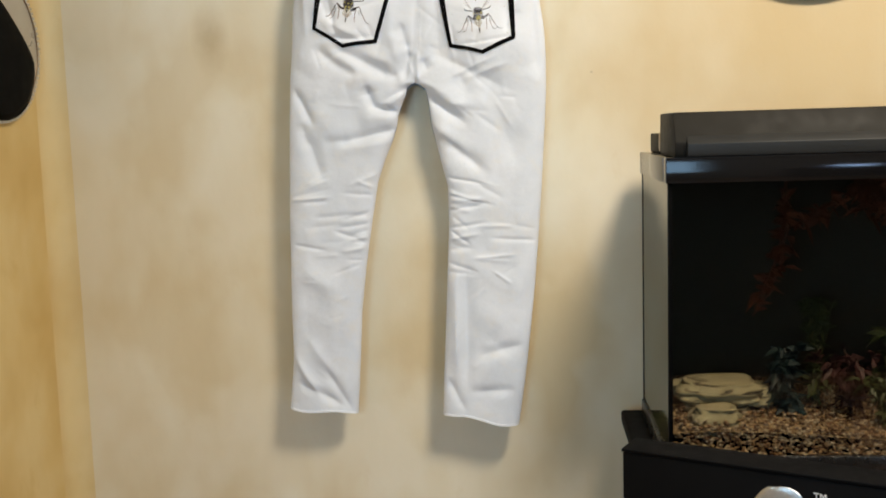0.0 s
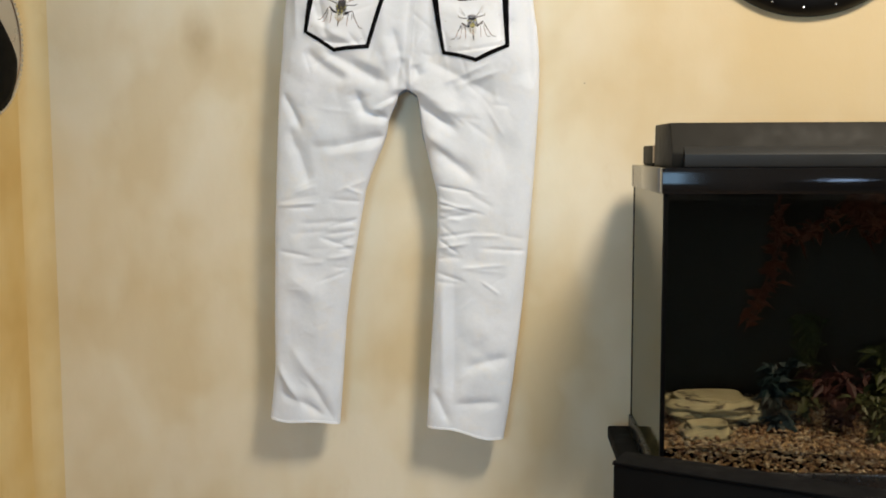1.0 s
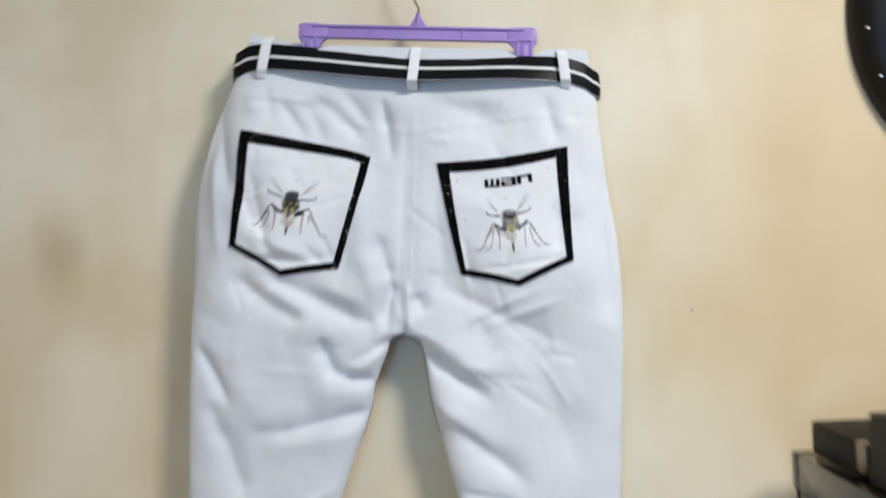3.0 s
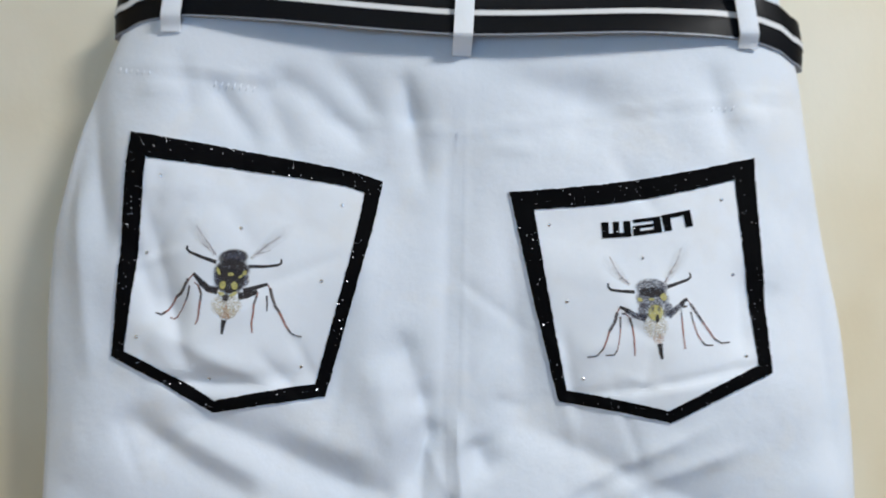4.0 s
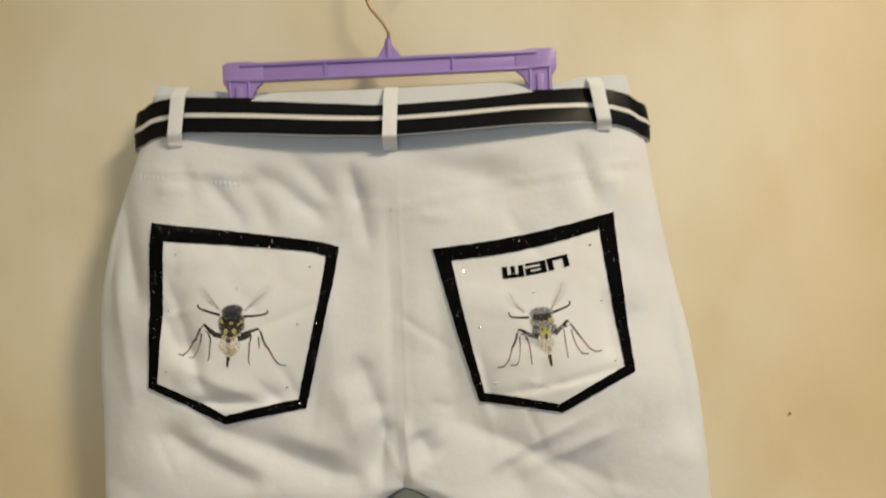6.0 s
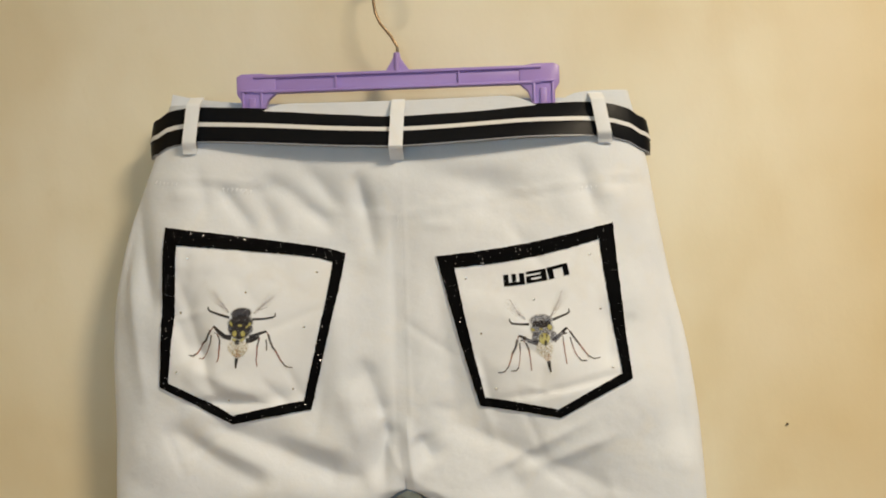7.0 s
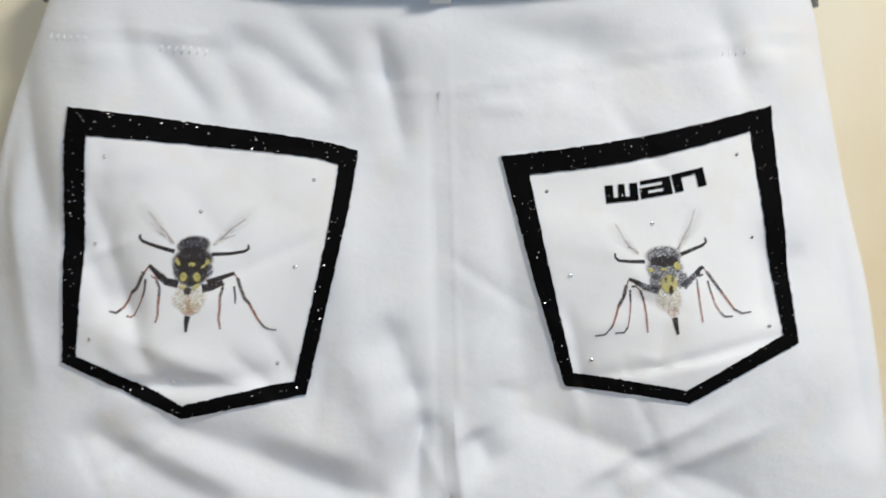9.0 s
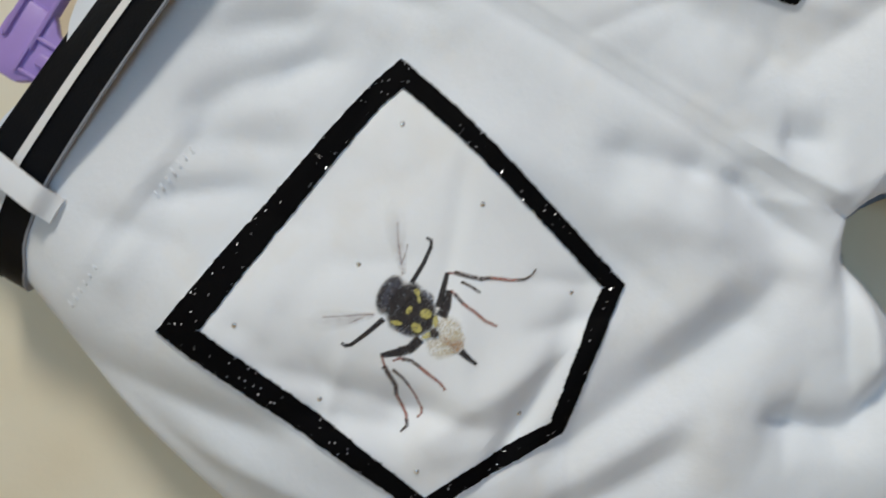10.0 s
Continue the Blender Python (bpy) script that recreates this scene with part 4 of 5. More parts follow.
WORD = {
    "w": [(0, 0, 1, 0.27), (0, 0.27, 0.24, 1), (0.40, 0.27, 0.60, 1), (0.76, 0.27, 1, 1)],
    "a": [(0.05, 0.78, 1, 1), (0.74, 0.24, 1, 0.78), (0, 0, 1, 0.24), (0, 0.24, 0.24, 0.42), (0, 0.42, 0.74, 0.6)],
    "n": [(0, 0.74, 1, 1), (0, 0, 0.26, 0.74), (0.74, 0, 1, 0.74)],
}
letter(WORD["w"], (0.0874, -0.1092), (0.0171, 0.0094), 0.075, pocket_right)
letter(WORD["a"], (0.1060, -0.1074), (0.0171, 0.0096), 0.15, pocket_right)
letter(WORD["n"], (0.1245, -0.1044), (0.0171, 0.0098), 0.215, pocket_right)


# waistband seam, yoke seams and other stitched ridges
def seam(points, w=0.004, lift=-0.0003, n=60, thick=0.0005):
    ribbon("seam", line(points, n), w, lift, DENIM, jeans, thick=thick, across=2)


seam([(0.0, 0.0), (0.0, -0.27)], 0.006, -0.0002, 60, 0.0004)


def stitches(rows):
    """Short white threads standing across a seam."""
    bm = bmesh.new()
    for u0, v0, u1, v1, count in rows:
        for k in range(count):
            u, v = u0 + (u1 - u0) * k / count, v0 + (v1 - v0) * k / count
            d = float(front(u, v)) + 0.0001
            me = bpy.data.meshes.new("thread")
            t = tube([(u - 0.0008, -d, v - 0.0019), (u, -d - 0.0006, v), (u + 0.0008, -d, v + 0.0019)], 0.00035, 6)
            t.to_mesh(me)
            t.free()
            bm.from_mesh(me)
            bpy.data.meshes.remove(me)
    return tagged(part("stitching", bm, DENIM_POCKET, jeans, soft=True), kind="stuff")


stitches([(-0.206, -0.0135, -0.182, -0.0155, 6), (-0.147, -0.021, -0.120, -0.0245, 7), (0.166, -0.0285, 0.150, -0.0305, 4)])
seam([(-0.0006, -0.047), (-0.0006, -0.0585)], 0.0012, 0.0002, 8, 0.0006)
for sd in (-1, 1):  # the rolled edges of the raw hems
    us = np.linspace(float(outer(sd, -0.94)) * 0.985, float(inner(sd, -0.94)) + sd * 0.003, 50)
    ribbon("hem_edge", [(u, float(hem(sd, u)) + 0.0015) for u in us], 0.004, 0.0, DENIM_POCKET, jeans, thick=0.0012, across=2)


# ---- the belt ----
BELT_U = [-0.217, -0.208, -0.177, -0.11, -0.052, 0.0, 0.044, 0.11, 0.166, 0.195, 0.209, 0.217]
BELT_TOP = [0.033, 0.045, 0.0505, 0.047, 0.0425, 0.0395, 0.040, 0.043, 0.043, 0.038, 0.031, 0.020]
BELT_LOW = [0.004, 0.0135, 0.0205, 0.016, 0.0115, 0.009, 0.0105, 0.014, 0.014, 0.010, 0.002, -0.008]


def belt_row(k):
    """The belt at k, from end to end round the waist: its place, and the way it faces."""
    s = np.linspace(-1.09, 1.09, 141)[k]
    w = 0.2135
    u = w * math.sin(min(abs(s), 1.0) * math.pi / 2 * 0.96) * (1 if s > 0 else -1) / math.sin(math.pi / 2 * 0.96)
    d = 0.043 + 0.023 * (1 - min(1.0, abs(u) / w) ** 5) ** 0.5
    if abs(s) > 1:
        d -= (abs(s) - 1) * 0.22
        u -= (abs(s) - 1) * 0.03 * (1 if s > 0 else -1)
    top = float(sum(np.interp(u + o, BELT_U, BELT_TOP) for o in (-0.012, 0, 0.012))) / 3
    lowe = float(sum(np.interp(u + o, BELT_U, BELT_LOW) for o in (-0.012, 0, 0.012))) / 3
    return u, d, lowe, top


def belt_strip(name, lo, hi, proud, thick, material, parent, label=""):
    """A band between two heights of the belt, 0 its lower and 1 its upper edge."""
    n, m = 141, 5
    topv, lowv = [], []
    for k in range(n):
        u, d, a, b = belt_row(k)
        un, dn = belt_row(min(k + 1, n - 1))[:2]
        up, dp = belt_row(max(k - 1, 0))[:2]
        t = Vector((un - up, dn - dp)).normalized()
        nu, nd = -t.y, t.x
        for i in range(m):
            f = lo + (hi - lo) * i / (m - 1)
            lean = 0.022 * (0.60 - f) * max(0.1, 1 - (abs(u) / 0.19) ** 3)
            bulge = 0.0012 * (1 - (2 * f - 1) ** 2)
            for store, off in ((topv, proud + bulge + lean), (lowv, proud - thick + bulge + lean)):
                store.append((u + nu * off, -(d + nd * off), a + (b - a) * f))
    faces = grid_faces(n, m) + grid_faces(n, m, n * m, True)
    rim = [j * m for j in range(n)] + [(n - 1) * m + i for i in range(1, m)] + [j * m + m - 1 for j in range(n - 2, -1, -1)] + list(range(m - 2, 0, -1))
    for p, q in zip(rim, rim[1:] + rim[:1]):
        faces.append((p, q, q + n * m, p + n * m))
    bm = bmesh.new()
    vs = [bm.verts.new(v) for v in topv + lowv]
    for f in faces:
        bm.faces.new([vs[i] for i in f])
    bmesh.ops.recalc_face_normals(bm, faces=bm.faces[:])
    return part(name, bm, material, parent, label, soft=False)


belt = tagged(new("belt"), "black belt with white centre stripe threaded through the jeans", "belt")
belt.matrix_basis = JEANS
belt_strip("strap", 0.0, 1.0, 0.0, 0.0028, BELT, belt)
belt_strip("stripe", 0.44, 0.565, 0.0006, 0.0008, STRIPE, belt, "white centre stripe")
belt_strip("piping", -0.012, 0.02, 0.0003, 0.003, PIPING, belt, "thin grey edge")
belt_strip("piping", 0.985, 1.01, 0.0002, 0.003, BELT, belt)
belt_strip("ridge", 0.42, 0.44, 0.0005, 0.0008, BELT, belt)
belt_strip("ridge", 0.565, 0.585, 0.0005, 0.0008, BELT, belt)


def belt_loop(u0, v0, u1, v1, width):
    """A white loop over the belt, from the waistband's top to below the belt."""
    n, m = 26, 5
    topv, lowv = [], []
    for j in range(n):
        f = j / (n - 1)
        u, v = u0 + (u1 - u0) * f, v0 + (v1 - v0) * f
        over = smooth(0.0, 0.16, f) * smooth(1.0, 0.80, f)
        under = float(front(u, v))
        d = under * (1 - over) + (0.0615 + 0.024 * f * max(0.1, 1 - (abs(u) / 0.19) ** 3) + 0.010 * min(1.0, abs(u) / 0.15)) * over + 0.0012
        if abs(u) > 0.15:
            d -= 0.009 * over * (abs(u) - 0.15) / 0.03
        for i in range(m):
            x = (i / (m - 1) - 0.5) * width
            bend = 0.0006 * (1 - (2 * i / (m - 1) - 1) ** 2)
            topv.append((u + x, -d - bend - 0.0016, v))
            lowv.append((u + x, -d, v))
    faces = grid_faces(n, m) + grid_faces(n, m, n * m, True)
    rim = [j * m for j in range(n)] + [(n - 1) * m + i for i in range(1, m)] + [j * m + m - 1 for j in range(n - 2, -1, -1)] + list(range(m - 2, 0, -1))
    for p, q in zip(rim, rim[1:] + rim[:1]):
        faces.append((p, q, q + n * m, p + n * m))
    bm = bmesh.new()
    vs = [bm.verts.new(v) for v in topv + lowv]
    for f in faces:
        bm.faces.new([vs[i] for i in f])
    bmesh.ops.recalc_face_normals(bm, faces=bm.faces[:])
    return part("belt_loop", bm, DENIM_POCKET, jeans, soft=False)


belt_loop(-0.169, 0.0585, -0.175, 0.010, 0.0115)
belt_loop(0.003, 0.0505, 0.001, -0.001, 0.0115)
belt_loop(0.168, 0.0505, 0.175, 0.008, 0.0115)

# ---- the hanger ----
hanger = tagged(new("clothes_hanger"), "lilac plastic trouser hanger with a wire hook, holding the jeans", "hanger")
hanger.matrix_basis = JEANS @ pose(0, 0, -0.0022)
part("bar", box((0.25, 0.004, 0.0135), (0, -0.034, 0.0735), 0.0015), PURPLE, hanger)
part("bar_flange", box((0.25, 0.010, 0.0028), (0, -0.034, 0.0805), 0.001), PURPLE, hanger)
part("bar_flange", box((0.25, 0.010, 0.0025), (0, -0.034, 0.0672), 0.001), PURPLE, hanger)
for x in (-0.053, 0.054):
    part("bar_rib", box((0.0015, 0.009, 0.013), (x, -0.034, 0.0738), 0.0004), PURPLE, hanger)
for sd in (-1, 1):
    q = [(0.106, 0.066), (0.113, 0.060), (0.116, 0.052), (0.116, 0.025), (0.1365, 0.025), (0.1365, 0.060), (0.1405, 0.066), (0.1405, 0.081), (0.136, 0.0835), (0.118, 0.0835), (0.106, 0.0815)]
    end = part("end_bracket", prism([(sd * x, z) for x, z in q], -0.030, -0.037, 0.001), PURPLE, hanger)
    part("bracket_rib", box((0.0018, 0.0075, 0.044), (sd * 0.1185, -0.035, 0.045), 0.0006), PURPLE, end)
    part("bracket_rib", box((0.0018, 0.0075, 0.044), (sd * 0.1345, -0.035, 0.045), 0.0006), PURPLE, end)
    part("bracket_ledge", box((0.019, 0.0075, 0.002), (sd * 0.1265, -0.0355, 0.068), 0.0006), PURPLE, end)
    part("bracket_tongue", box((0.006, 0.004, 0.03), (sd * 0.1265, -0.0375, 0.047), 0.001), PURPLE, end)
part("hook_socket", prism([(-0.0095, 0.0815), (0.0115, 0.0815), (0.004, 0.092), (0.003, 0.0975), (-0.002, 0.0975), (-0.003, 0.092)], -0.031, -0.037, 0.0008), PURPLE, hanger)
part("socket_rib", tube([(0.0008, -0.0375, 0.081), (0.0008, -0.0375, 0.097)], 0.0022, 8), PURPLE, hanger)
wire = [(0.001, 0.094), (0.001, 0.103), (-0.004, 0.112), (-0.0135, 0.124), (-0.0175, 0.134), (-0.019, 0.146), (-0.0185, 0.158)]
wire += [(0.005 - 0.0235 * math.cos(a), 0.160 + 0.0235 * math.sin(a)) for a in np.linspace(0.1, math.pi * 1.15, 18)]
part("hook", tube([(x, -0.034 + 0.0 * z, z) for x, z in wire], 0.0013, 10), STEEL, hanger, "bronzed wire hook", soft=True)
nail = tagged(new("wall_nail"), "steel nail in the wall that carries the hanger", "nail")
nail.matrix_basis = JEANS @ pose(0.005, 0, 0.1805)
part("shank", tube([(0, 0.01, 0), (0, -0.044, 0.002)], 0.0016, 10), STEEL, nail)
part("head", tube([(0, -0.044, 0.002), (0, -0.0455, 0.002)], 0.0042, 14), STEEL, nail)
speck = tagged(new("nail_head"), "small dark nail head in the painted wall", "nail")
speck.matrix_basis = pose(0.285, 0, 1.175)
part("head", tube([(0, 0.002, 0), (0, -0.0015, 0)], 0.0011, 8), STEEL, speck)

# ---- the aquarium ----
TX, TF, TB, TZ, TW, TH = 0.400, -0.428, -0.078, 0.522, 0.76, 0.498
TURN = 3.9
TD = TB - TF
tank = tagged(new("aquarium"), "glass aquarium with a black plastic frame and black hood", "aquarium")
tank.matrix_basis = pose(TX, TF, TZ, 0, 0, TURN)


def rim(z, high, out, deep):
    bm = bmesh.new()
    for sx, sy, cx, cy in ((TW + 2 * out, deep, TW / 2, deep / 2 - out), (TW + 2 * out, deep, TW / 2, TD - deep / 2 + out), (deep, TD - 2 * deep + 2 * out, deep / 2 - out, TD / 2), (deep, TD - 2 * deep + 2 * out, TW - deep / 2 + out, TD / 2)):
        b = box((sx, sy, high), (cx, cy, z), 0.002)
        me = bpy.data.meshes.new("side")
        b.to_mesh(me)
        b.free()
        bm.from_mesh(me)
        bpy.data.meshes.remove(me)
    return bm


part("bottom_frame", rim(0.014, 0.028, 0.003, 0.014), BLACK, tank)
part("top_frame", rim(TH - 0.02, 0.04, 0.003, 0.022), GLOSS_BLACK, tank)
part("floor_pane", box((TW - 0.01, TD - 0.01, 0.006), (TW / 2, TD / 2, 0.016), 0), MATT_BLACK, tank)
for name, size, centre in (("glass_pane", (TW - 0.004, 0.005, TH - 0.06), (TW / 2, 0.0035, TH / 2 - 0.004)), ("glass_pane", (0.005, TD - 0.014, TH - 0.06), (0.0035, TD / 2, TH / 2 - 0.004)), ("glass_pane", (0.005, TD - 0.014, TH - 0.06), (TW - 0.0035, TD / 2, TH / 2 - 0.004))):
    pane = part(name, box(size, centre, 0), OLIVE_PANE if size[0] < 0.01 else GLASS, tank, "glass pane coloured olive for the wall it mirrors" if size[0] < 0.01 else "glass pane tinted dark to dim the tank inside")
    pane.visible_shadow = False
part("back_sheet", box((TW - 0.004, 0.006, TH - 0.06), (TW / 2, TD - 0.004, TH / 2 - 0.004), 0), BACKING, tank, "black backing sheet lightened to brown for haze")
for x in (0.004, TW - 0.004):
    part("corner_seal", box((0.007, 0.007, TH - 0.06), (x, 0.0045, TH / 2 - 0.004), 0.001), MATT_BLACK, tank)
    part("corner_seal", box((0.008, 0.008, TH - 0.06), (x, TD - 0.004, TH / 2 - 0.004), 0.001), MATT_BLACK, tank)
# the hood: a raised lamp housing with a sloped front above a paler lip, and a low rear flap
hood = part("hood", prism([(0.008, TH), (0.004, TH + 0.022), (0.030, TH + 0.068), (0.176, TH + 0.068), (0.182, TH)], 0.012, TW - 0.012, 0.003), HOOD_GREY, tank, "dusty black hood", at=Matrix(((0, 1, 0, 0), (1, 0, 0, 0), (0, 0, 1, 0), (0, 0, 0, 1))))
part("hood_lip", prism([(-0.003, TH + 0.001), (-0.004, TH + 0.020), (0.012, TH + 0.034), (0.018, TH + 0.001)], 0.03, TW - 0.03, 0.001), PALE_LIP, tank, "worn grey front lip", at=Matrix(((0, 1, 0, 0), (1, 0, 0, 0), (0, 0, 1, 0), (0, 0, 0, 1))))
part("rear_flap", box((TW - 0.03, 0.125, 0.034), (TW / 2, TD - 0.075, TH + 0.0175), 0.003), HOOD_GREY, tank)
for x in (0.05, 0.40, 0.70):
    part("hinge", tube([(x, 0.195, TH + 0.032), (x + 0.03, 0.195, TH + 0.032)], 0.007, 10), CHROME, tank, "small metal hinge")
part("hinge", box((0.012, 0.018, 0.030), (0.020, 0.205, TH + 0.020), 0.002), STEEL, tank, "small dull metal hinge")

aq_stand = tagged(new("aquarium_stand"), "black wooden stand under the aquarium", "stand")
aq_stand.matrix_basis = pose(TX, TF, 0, 0, 0, TURN)
part("top_board", box((TW + 0.08, TD + 0.036, 0.026), (TW / 2, TD / 2 + 0.006, TZ - 0.0135), 0.004), MATT_BLACK, aq_stand)
part("body", box((TW, TD - 0.01, TZ - 0.027), (TW / 2, TD / 2, (TZ - 0.027) / 2), 0.004), MATT_BLACK, aq_stand)
for x in (TW * 0.25, TW * 0.75):
    door = part("cabinet_door", box((TW / 2 - 0.02, 0.016, TZ - 0.10), (x, 0.0, (TZ - 0.03) / 2), 0.003), MATT_BLACK, aq_stand)
    part("door_knob", tube([(x, -0.008, 0.35), (x, -0.03, 0.35)], 0.012, 12), BLACK, door)

def bed_height(x, y):
    return 0.062 + 0.010 * math.sin(9 * x + 1) + 0.006 * math.sin(17 * y + 3 * x) + 0.012 * max(0, y / TD - 0.4)


# pebbles: a heaped layer of small rounded stones
shaper = np.random.RandomState(4)
phi = (1 + 5 ** 0.5) / 2
ICO = np.array([(-1, phi, 0), (1, phi, 0), (-1, -phi, 0), (1, -phi, 0), (0, -1, phi), (0, 1, phi), (0, -1, -phi), (0, 1, -phi), (phi, 0, -1), (phi, 0, 1), (-phi, 0, -1), (-phi, 0, 1)]) / 1.9
ICO_F = [(0, 11, 5), (0, 5, 1), (0, 1, 7), (0, 7, 10), (0, 10, 11), (1, 5, 9), (5, 11, 4), (11, 10, 2), (10, 7, 6), (7, 1, 8), (3, 9, 4), (3, 4, 2), (3, 2, 6), (3, 6, 8), (3, 8, 9), (4, 9, 5), (2, 4, 11), (6, 2, 10), (8, 6, 7), (9, 8, 1)]
pv, pf = [], []
for k in range(8000):
    x, y = shaper.uniform(0.012, TW - 0.012), shaper.uniform(0.012, TD - 0.012)
    heap = bed_height(x, y)
    z = heap + shaper.uniform(-0.012, 0.004)
    if k % 3 == 0:  # against the front pane
        y = 0.011 + shaper.uniform(0, 0.004)
        z = shaper.uniform(0.02, bed_height(x, y))
    size = shaper.uniform(0.0024, 0.0046) * np.array([1, shaper.uniform(0.7, 1.2), shaper.uniform(0.5, 0.8)])
    a = shaper.uniform(0, 6.28)
    p = ICO * size * shaper.uniform(0.85, 1.15, (12, 1))
    p = np.stack([p[:, 0] * math.cos(a) - p[:, 1] * math.sin(a) + x, p[:, 0] * math.sin(a) + p[:, 1] * math.cos(a) + y, p[:, 2] + z], 1)
    pf += [tuple(i + len(pv) for i in f) for f in ICO_F]
    pv += [tuple(q) for q in p]
gravel = mesh_object("gravel", pv, pf, PEBBLES, None, "brown and cream river gravel in the aquarium", soft=True, at=pose(TX, TF, TZ, 0, 0, TURN))
tagged(gravel, category="gravel", kind="stuff")
part_bed = tagged(new("gravel_bed"), "sloping bed of packed gravel under the pebbles", "gravel")
part_bed.matrix_basis = pose(TX, TF, TZ, 0, 0, TURN)
bed_v = [(x, y, bed_height(x, y) - 0.008) for y in np.linspace(0.008, TD - 0.009, 20) for x in np.linspace(0.008, TW - 0.008, 40)]
mesh_object("bed", bed_v, grid_faces(20, 40), PEBBLES, part_bed, soft=True)


def rock(name, centre, size, seed, label):
    bm = bmesh.new()
    bmesh.ops.create_icosphere(bm, subdivisions=4, radius=1.0)
    for v in bm.verts:
        c = v.co.copy()
        n = noise.noise(c * 1.4 + Vector((seed, 0, 0))) * 0.35 + noise.noise(c * 5 + Vector((0, seed, 0))) * 0.10
        layer = 0.07 * math.sin(c.z * 9 + 2 * noise.noise(c * 2))
        flat = max(-0.62, min(0.62, c.z))
        square = 1.0 / max(0.72, (abs(c.x) ** 4 + abs(c.y) ** 4) ** 0.25 + 0.25 * abs(c.z))
        v.co = Vector((c.x * square * (1 + 0.7 * n + layer) * size[0], c.y * square * (1 + 0.7 * n + layer) * size[1], flat * (1 + 0.3 * n) * size[2]))
    ob = tagged(new(name), label, "rock")
    ob.matrix_basis = pose(*centre)
    part("stone", bm, ROCK, ob, soft=True)
    return ob


rock("rock", (TX + 0.085, TF + 0.15, TZ + 0.078), (0.058, 0.05, 0.022), 3, "pale flat layered rock on the gravel")
rock("rock", (TX + 0.088, TF + 0.15, TZ + 0.102), (0.070, 0.055, 0.024), 8, "thick pale slab of rock lying on another rock")
rock("rock", (TX + 0.078, TF + 0.062, TZ + 0.072), (0.040, 0.03, 0.034), 12, "rounded cream rock in front of the slabs")
rock("rock", (TX + 0.150, TF + 0.15, TZ + 0.094), (0.03, 0.035, 0.024), 17, "small yellowish rock beside the slabs")


def leafy(name, base, high, spread, count, size, colour, label, seed, hang=False, drift=0.0):
    """A plastic water plant: bent stems, each with many small leaves."""
    rnd = random.Random(seed)
    ob = tagged(new(name), label, "plant")
    ob.matrix_basis = pose(*base)
    verts, faces = [], []
    stems = max(3, count // 22)
    for s in range(stems):
        a, lean = rnd.uniform(0, 6.28), rnd.uniform(0.2, 1.0) * spread
        pts = []
        for k in range(9):
            f = k / 8
            x, y = drift * f ** 3 + math.cos(a) * lean * f ** 1.5 + rnd.uniform(-1, 1) * 0.006, math.sin(a) * lean * 0.6 * f ** 1.5 + rnd.uniform(-1, 1) * 0.006
            pts.append((x, y, (-1 if hang else 1) * high * f * rnd.uniform(0.92, 1.0)))
        part("stem", tube(pts, 0.0013, 5), colour, ob)
        for k in range(count // stems):
            f = rnd.uniform(0.12, 1.0)
            i = min(7, int(f * 8))
            p = Vector(pts[i]).lerp(Vector(pts[i + 1]), f * 8 - i)
            out = Vector((rnd.uniform(-1, 1), rnd.uniform(-1, 1), rnd.uniform(-0.6, 0.9))).normalized()
            side = out.cross(Vector((rnd.uniform(-1, 1), rnd.uniform(-1, 1), 1))).normalized()
            long, wide = size * rnd.uniform(0.7, 1.3), size * 0.26 * rnd.uniform(0.7, 1.2)
            droop = Vector((0, 0, -0.25 * long))
            n = len(verts)
            verts += [p, p + out * long * 0.45 + side * wide, p + out * long + droop, p + out * long * 0.45 - side * wide, p + out * long * 0.5 + side.cross(out) * wide * 0.4]
            faces += [(n, n + 1, n + 4), (n + 1, n + 2, n + 4), (n + 2, n + 3, n + 4), (n + 3, n, n + 4)]
    mesh_object("leaves", verts, faces, colour, ob, soft=False)
    return ob


leafy("water_plant", (TX + 0.21, TF + 0.20, TZ + TH - 0.045), 0.24, 0.035, 90, 0.030, LEAF_RED, "red plastic plant trailing down from the hood", 3, True, -0.055)
leafy("water_plant", (TX + 0.34, TF + 0.20, TZ + TH - 0.045), 0.08, 0.20, 200, 0.034, LEAF_RED, "red plastic plant spread under the water surface", 5, True)
leafy("water_plant", (TX + 0.20, TF + 0.13, TZ + 0.055), 0.12, 0.05, 110, 0.034, LEAF_TEAL, "dark teal plastic plant rooted in gravel", 7)
leafy("water_plant", (TX + 0.27, TF + 0.22, TZ + 0.055), 0.19, 0.05, 110, 0.030, LEAF_GREEN, "tall yellow-green plastic plant rooted in gravel", 9)
leafy("water_plant", (TX + 0.36, TF + 0.10, TZ + 0.055), 0.08, 0.06, 120, 0.026, LEAF_GREEN, "low bushy green plastic plant rooted in gravel", 11)
leafy("water_plant", (TX + 0.31, TF + 0.16, TZ + 0.055), 0.11, 0.07, 110, 0.030, LEAF_MAROON, "dark red plastic plant rooted in gravel", 13)
leafy("water_plant", (TX + 0.40, TF + 0.22, TZ + 0.055), 0.14, 0.07, 110, 0.034, LEAF_GREEN, "arching green plastic plant rooted in gravel", 15)
leafy("water_plant", (TX + 0.58, TF + 0.18, TZ + 0.055), 0.20, 0.09, 140, 0.034, LEAF_GREEN, "broad green plastic plant rooted in gravel", 17)

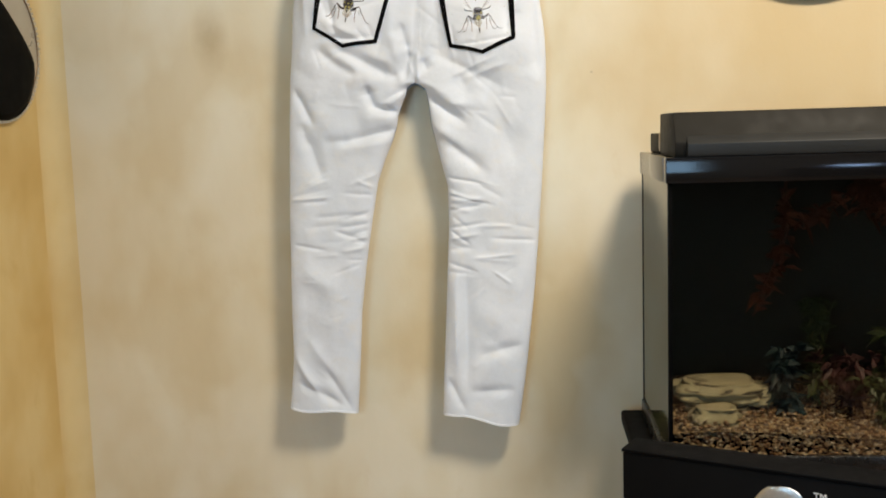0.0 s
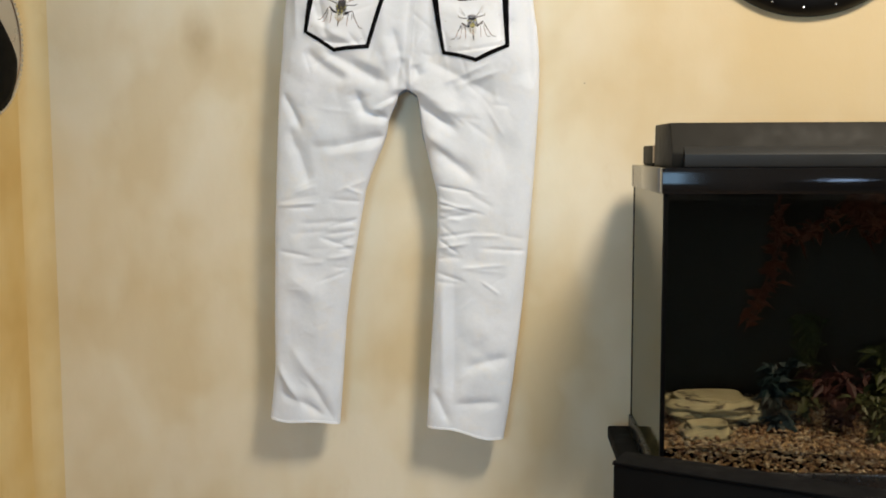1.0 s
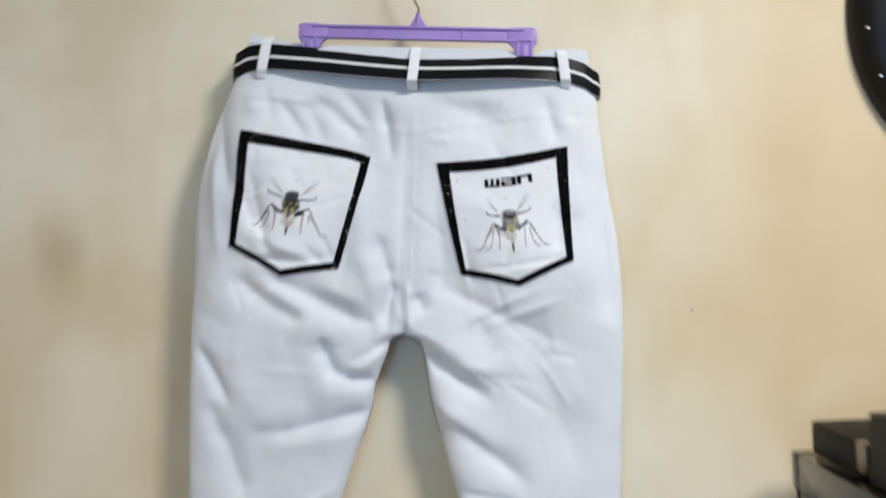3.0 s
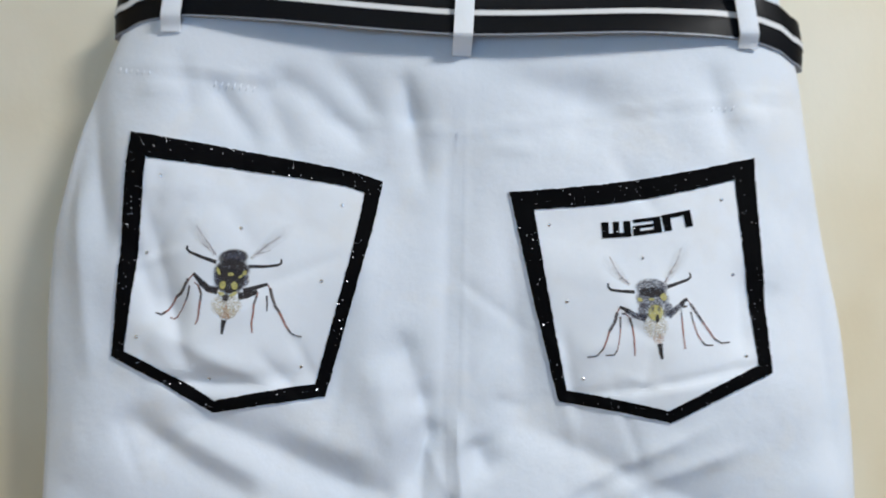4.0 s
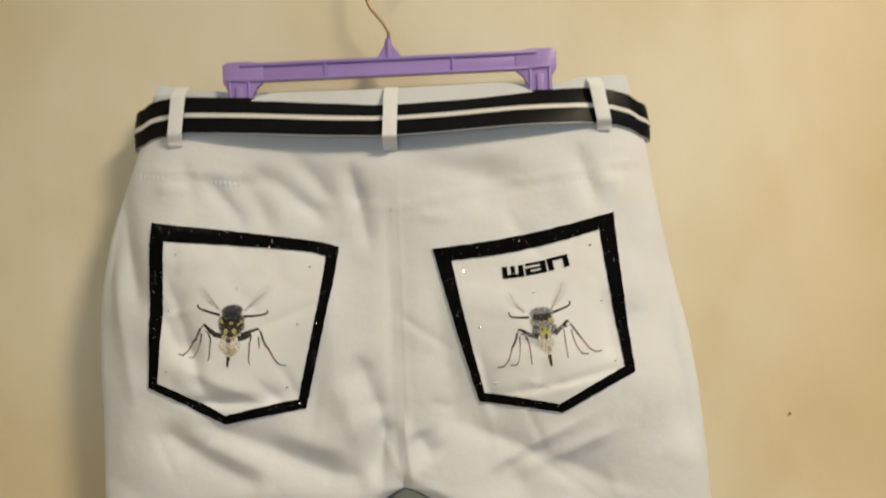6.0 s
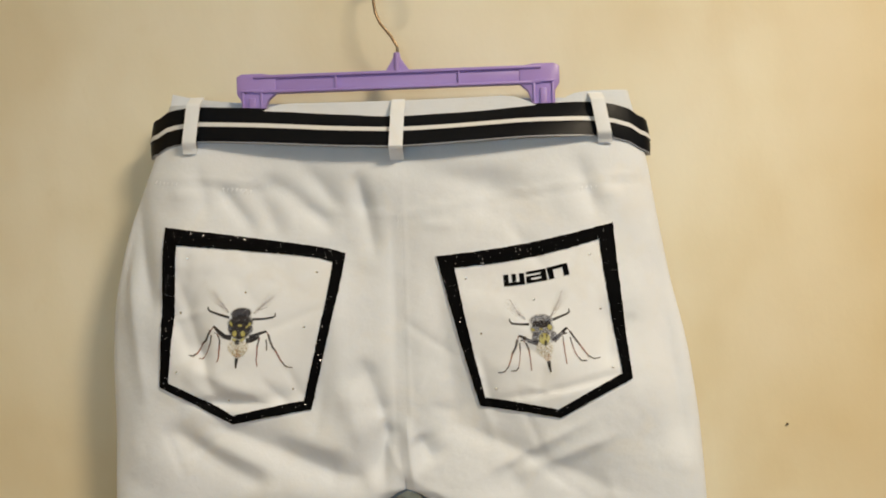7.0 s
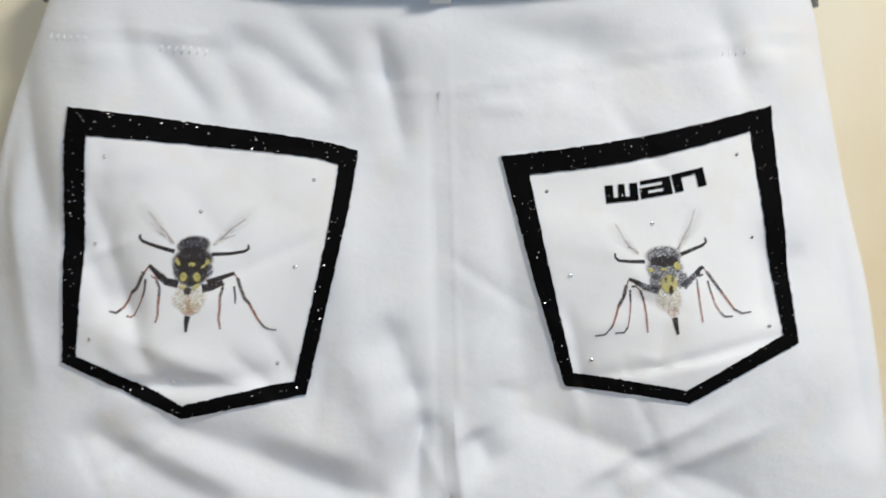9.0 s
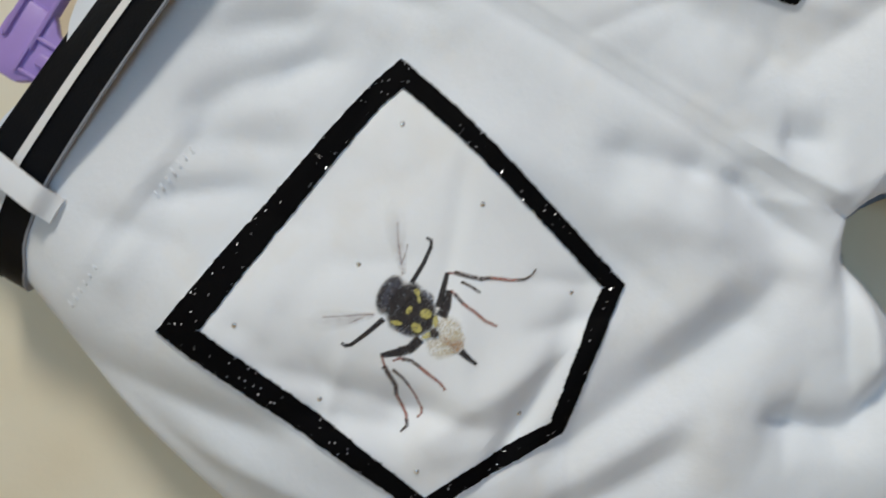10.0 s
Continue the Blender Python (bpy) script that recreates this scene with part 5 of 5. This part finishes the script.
# the black carton in front of the stand
carton = tagged(new("carton"), "black cardboard carton with silver emblem beside the aquarium stand", "box")
carton.matrix_basis = pose(0.326, -0.497, 0, 0, 0, -22)
part("box_body", box((0.44, 0.06, 0.579), (0.22, 0.032, 0.2895), 0.003), MATT_BLACK, carton)
part("lid_edge", box((0.443, 0.063, 0.005), (0.22, 0.032, 0.5815), 0.0015), MATT_BLACK, carton)
emblem = bmesh.new()
bmesh.ops.create_icosphere(emblem, subdivisions=3, radius=1.0)
for v in emblem.verts:
    v.co = Vector((v.co.x * 0.040, v.co.y * 0.002, v.co.z * 0.034)) * (1 + 0.12 * noise.noise(v.co * 3))
part("emblem", emblem, EMBLEM, carton, "crinkled silver emblem", at=pose(0.235, 0.002, 0.527), soft=True)


def lettering(text, size, material, parent, m, name="lettering"):
    data = bpy.data.curves.new(name, "FONT")
    data.body, data.size, data.extrude, data.align_x, data.align_y = text, size, size * 0.02, "CENTER", "CENTER"
    tmp = bpy.data.objects.new(name, data)
    me = bpy.data.meshes.new_from_object(tmp)
    bpy.data.objects.remove(tmp)
    me.materials.clear()
    me.materials.append(material)
    ob = new(name, me)
    ob.parent = parent
    ob.matrix_basis = m
    return ob


lettering("TM", 0.013, STRIPE, carton, pose(0.287, 0.0012, 0.554, 90))

# ---- the wall clock ----
clock = tagged(new("wall_clock"), "round black wall clock studded with crystals, cream dial", "clock")
clock.matrix_basis = pose(0.694, 0, 1.508)
R = 0.216
part("rim", lathe([(0.136, -0.006), (0.138, -0.020), (0.146, -0.029), (0.17, -0.034), (0.195, -0.030), (0.211, -0.018), (R, -0.004), (R, 0.0), (0.136, 0.0)], 96), SATIN_BLACK, clock, "glossy black rim", soft=True)
part("dial", lathe([(0.0005, -0.008), (0.138, -0.008), (0.138, -0.002), (0.0005, -0.002)], 72), DIAL, clock, "cream dial")
for k in range(12):
    a = radians(90 - 30 * (k or 12))
    lettering(str(k or 12), 0.040, INK_NUMERAL, clock, pose(0.098 * math.cos(a), -0.0085, 0.098 * math.sin(a), 90), "numeral")
part("hour_pointer", box((0.006, 0.0015, 0.075), (0, 0, 0.028), 0.0005), INK_NUMERAL, clock, at=pose(0, -0.012, 0, 0, 40))
part("minute_pointer", box((0.0045, 0.0015, 0.11), (0, 0, 0.045), 0.0005), INK_NUMERAL, clock, at=pose(0, -0.014, 0, 0, -62))
part("hub", tube([(0, -0.008, 0), (0, -0.017, 0)], 0.006, 14), BLACK, clock)


def crystal(r):
    bm = bmesh.new()
    bmesh.ops.create_icosphere(bm, subdivisions=1, radius=r)
    bmesh.ops.scale(bm, vec=(1, 0.6, 1), verts=bm.verts)
    return bm


for rad, y, count, r in ((0.143, -0.029, 26, 0.0030), (0.174, -0.0350, 15, 0.0040), (0.202, -0.0265, 22, 0.0024)):
    for k in range(count):
        a = 2 * math.pi * (k + 0.3 * (rad > 0.19)) / count
        part("crystal", crystal(r), CHROME, clock, "clear crystal stud" if k == 0 else "", at=pose(rad * math.cos(a), y, rad * math.sin(a)))

# ---- the round ornament on the side wall ----
orn = tagged(new("wall_ornament"), "round black and silver wall ornament edged with a beaded chain", "ornament")
orn.matrix_basis = pose(X0, -0.186, 1.262, 0, 0, 90)
RO = 0.153
part("plate", lathe([(0.0005, -0.010), (RO - 0.006, -0.010), (RO, -0.005), (RO, 0.0), (0.0005, 0.0)], 72), PALE, orn, "pale silvered plate")
drop = lathe([(0.0005, -0.020), (0.06, -0.019), (0.10, -0.016), (0.118, -0.010), (0.0005, -0.010)], 64)
for v in drop.verts:
    if v.co.z > 0:
        v.co.x *= 1 - 0.62 * (v.co.z / 0.118) ** 1.2
part("disc", drop, MATT_BLACK, orn, "black drop-shaped inlay", at=pose(0.010, 0, -0.031), soft=True)
part("cord", lathe([(RO - 0.014, -0.010), (RO - 0.013, -0.0125), (RO - 0.0115, -0.010)], 72), STEEL, orn, soft=True)
for k in range(92):
    a = 2 * math.pi * k / 92
    part("bead", crystal(0.0042), CHROME, orn, at=pose((RO - 0.003) * math.cos(a), -0.010, (RO - 0.003) * math.sin(a)))
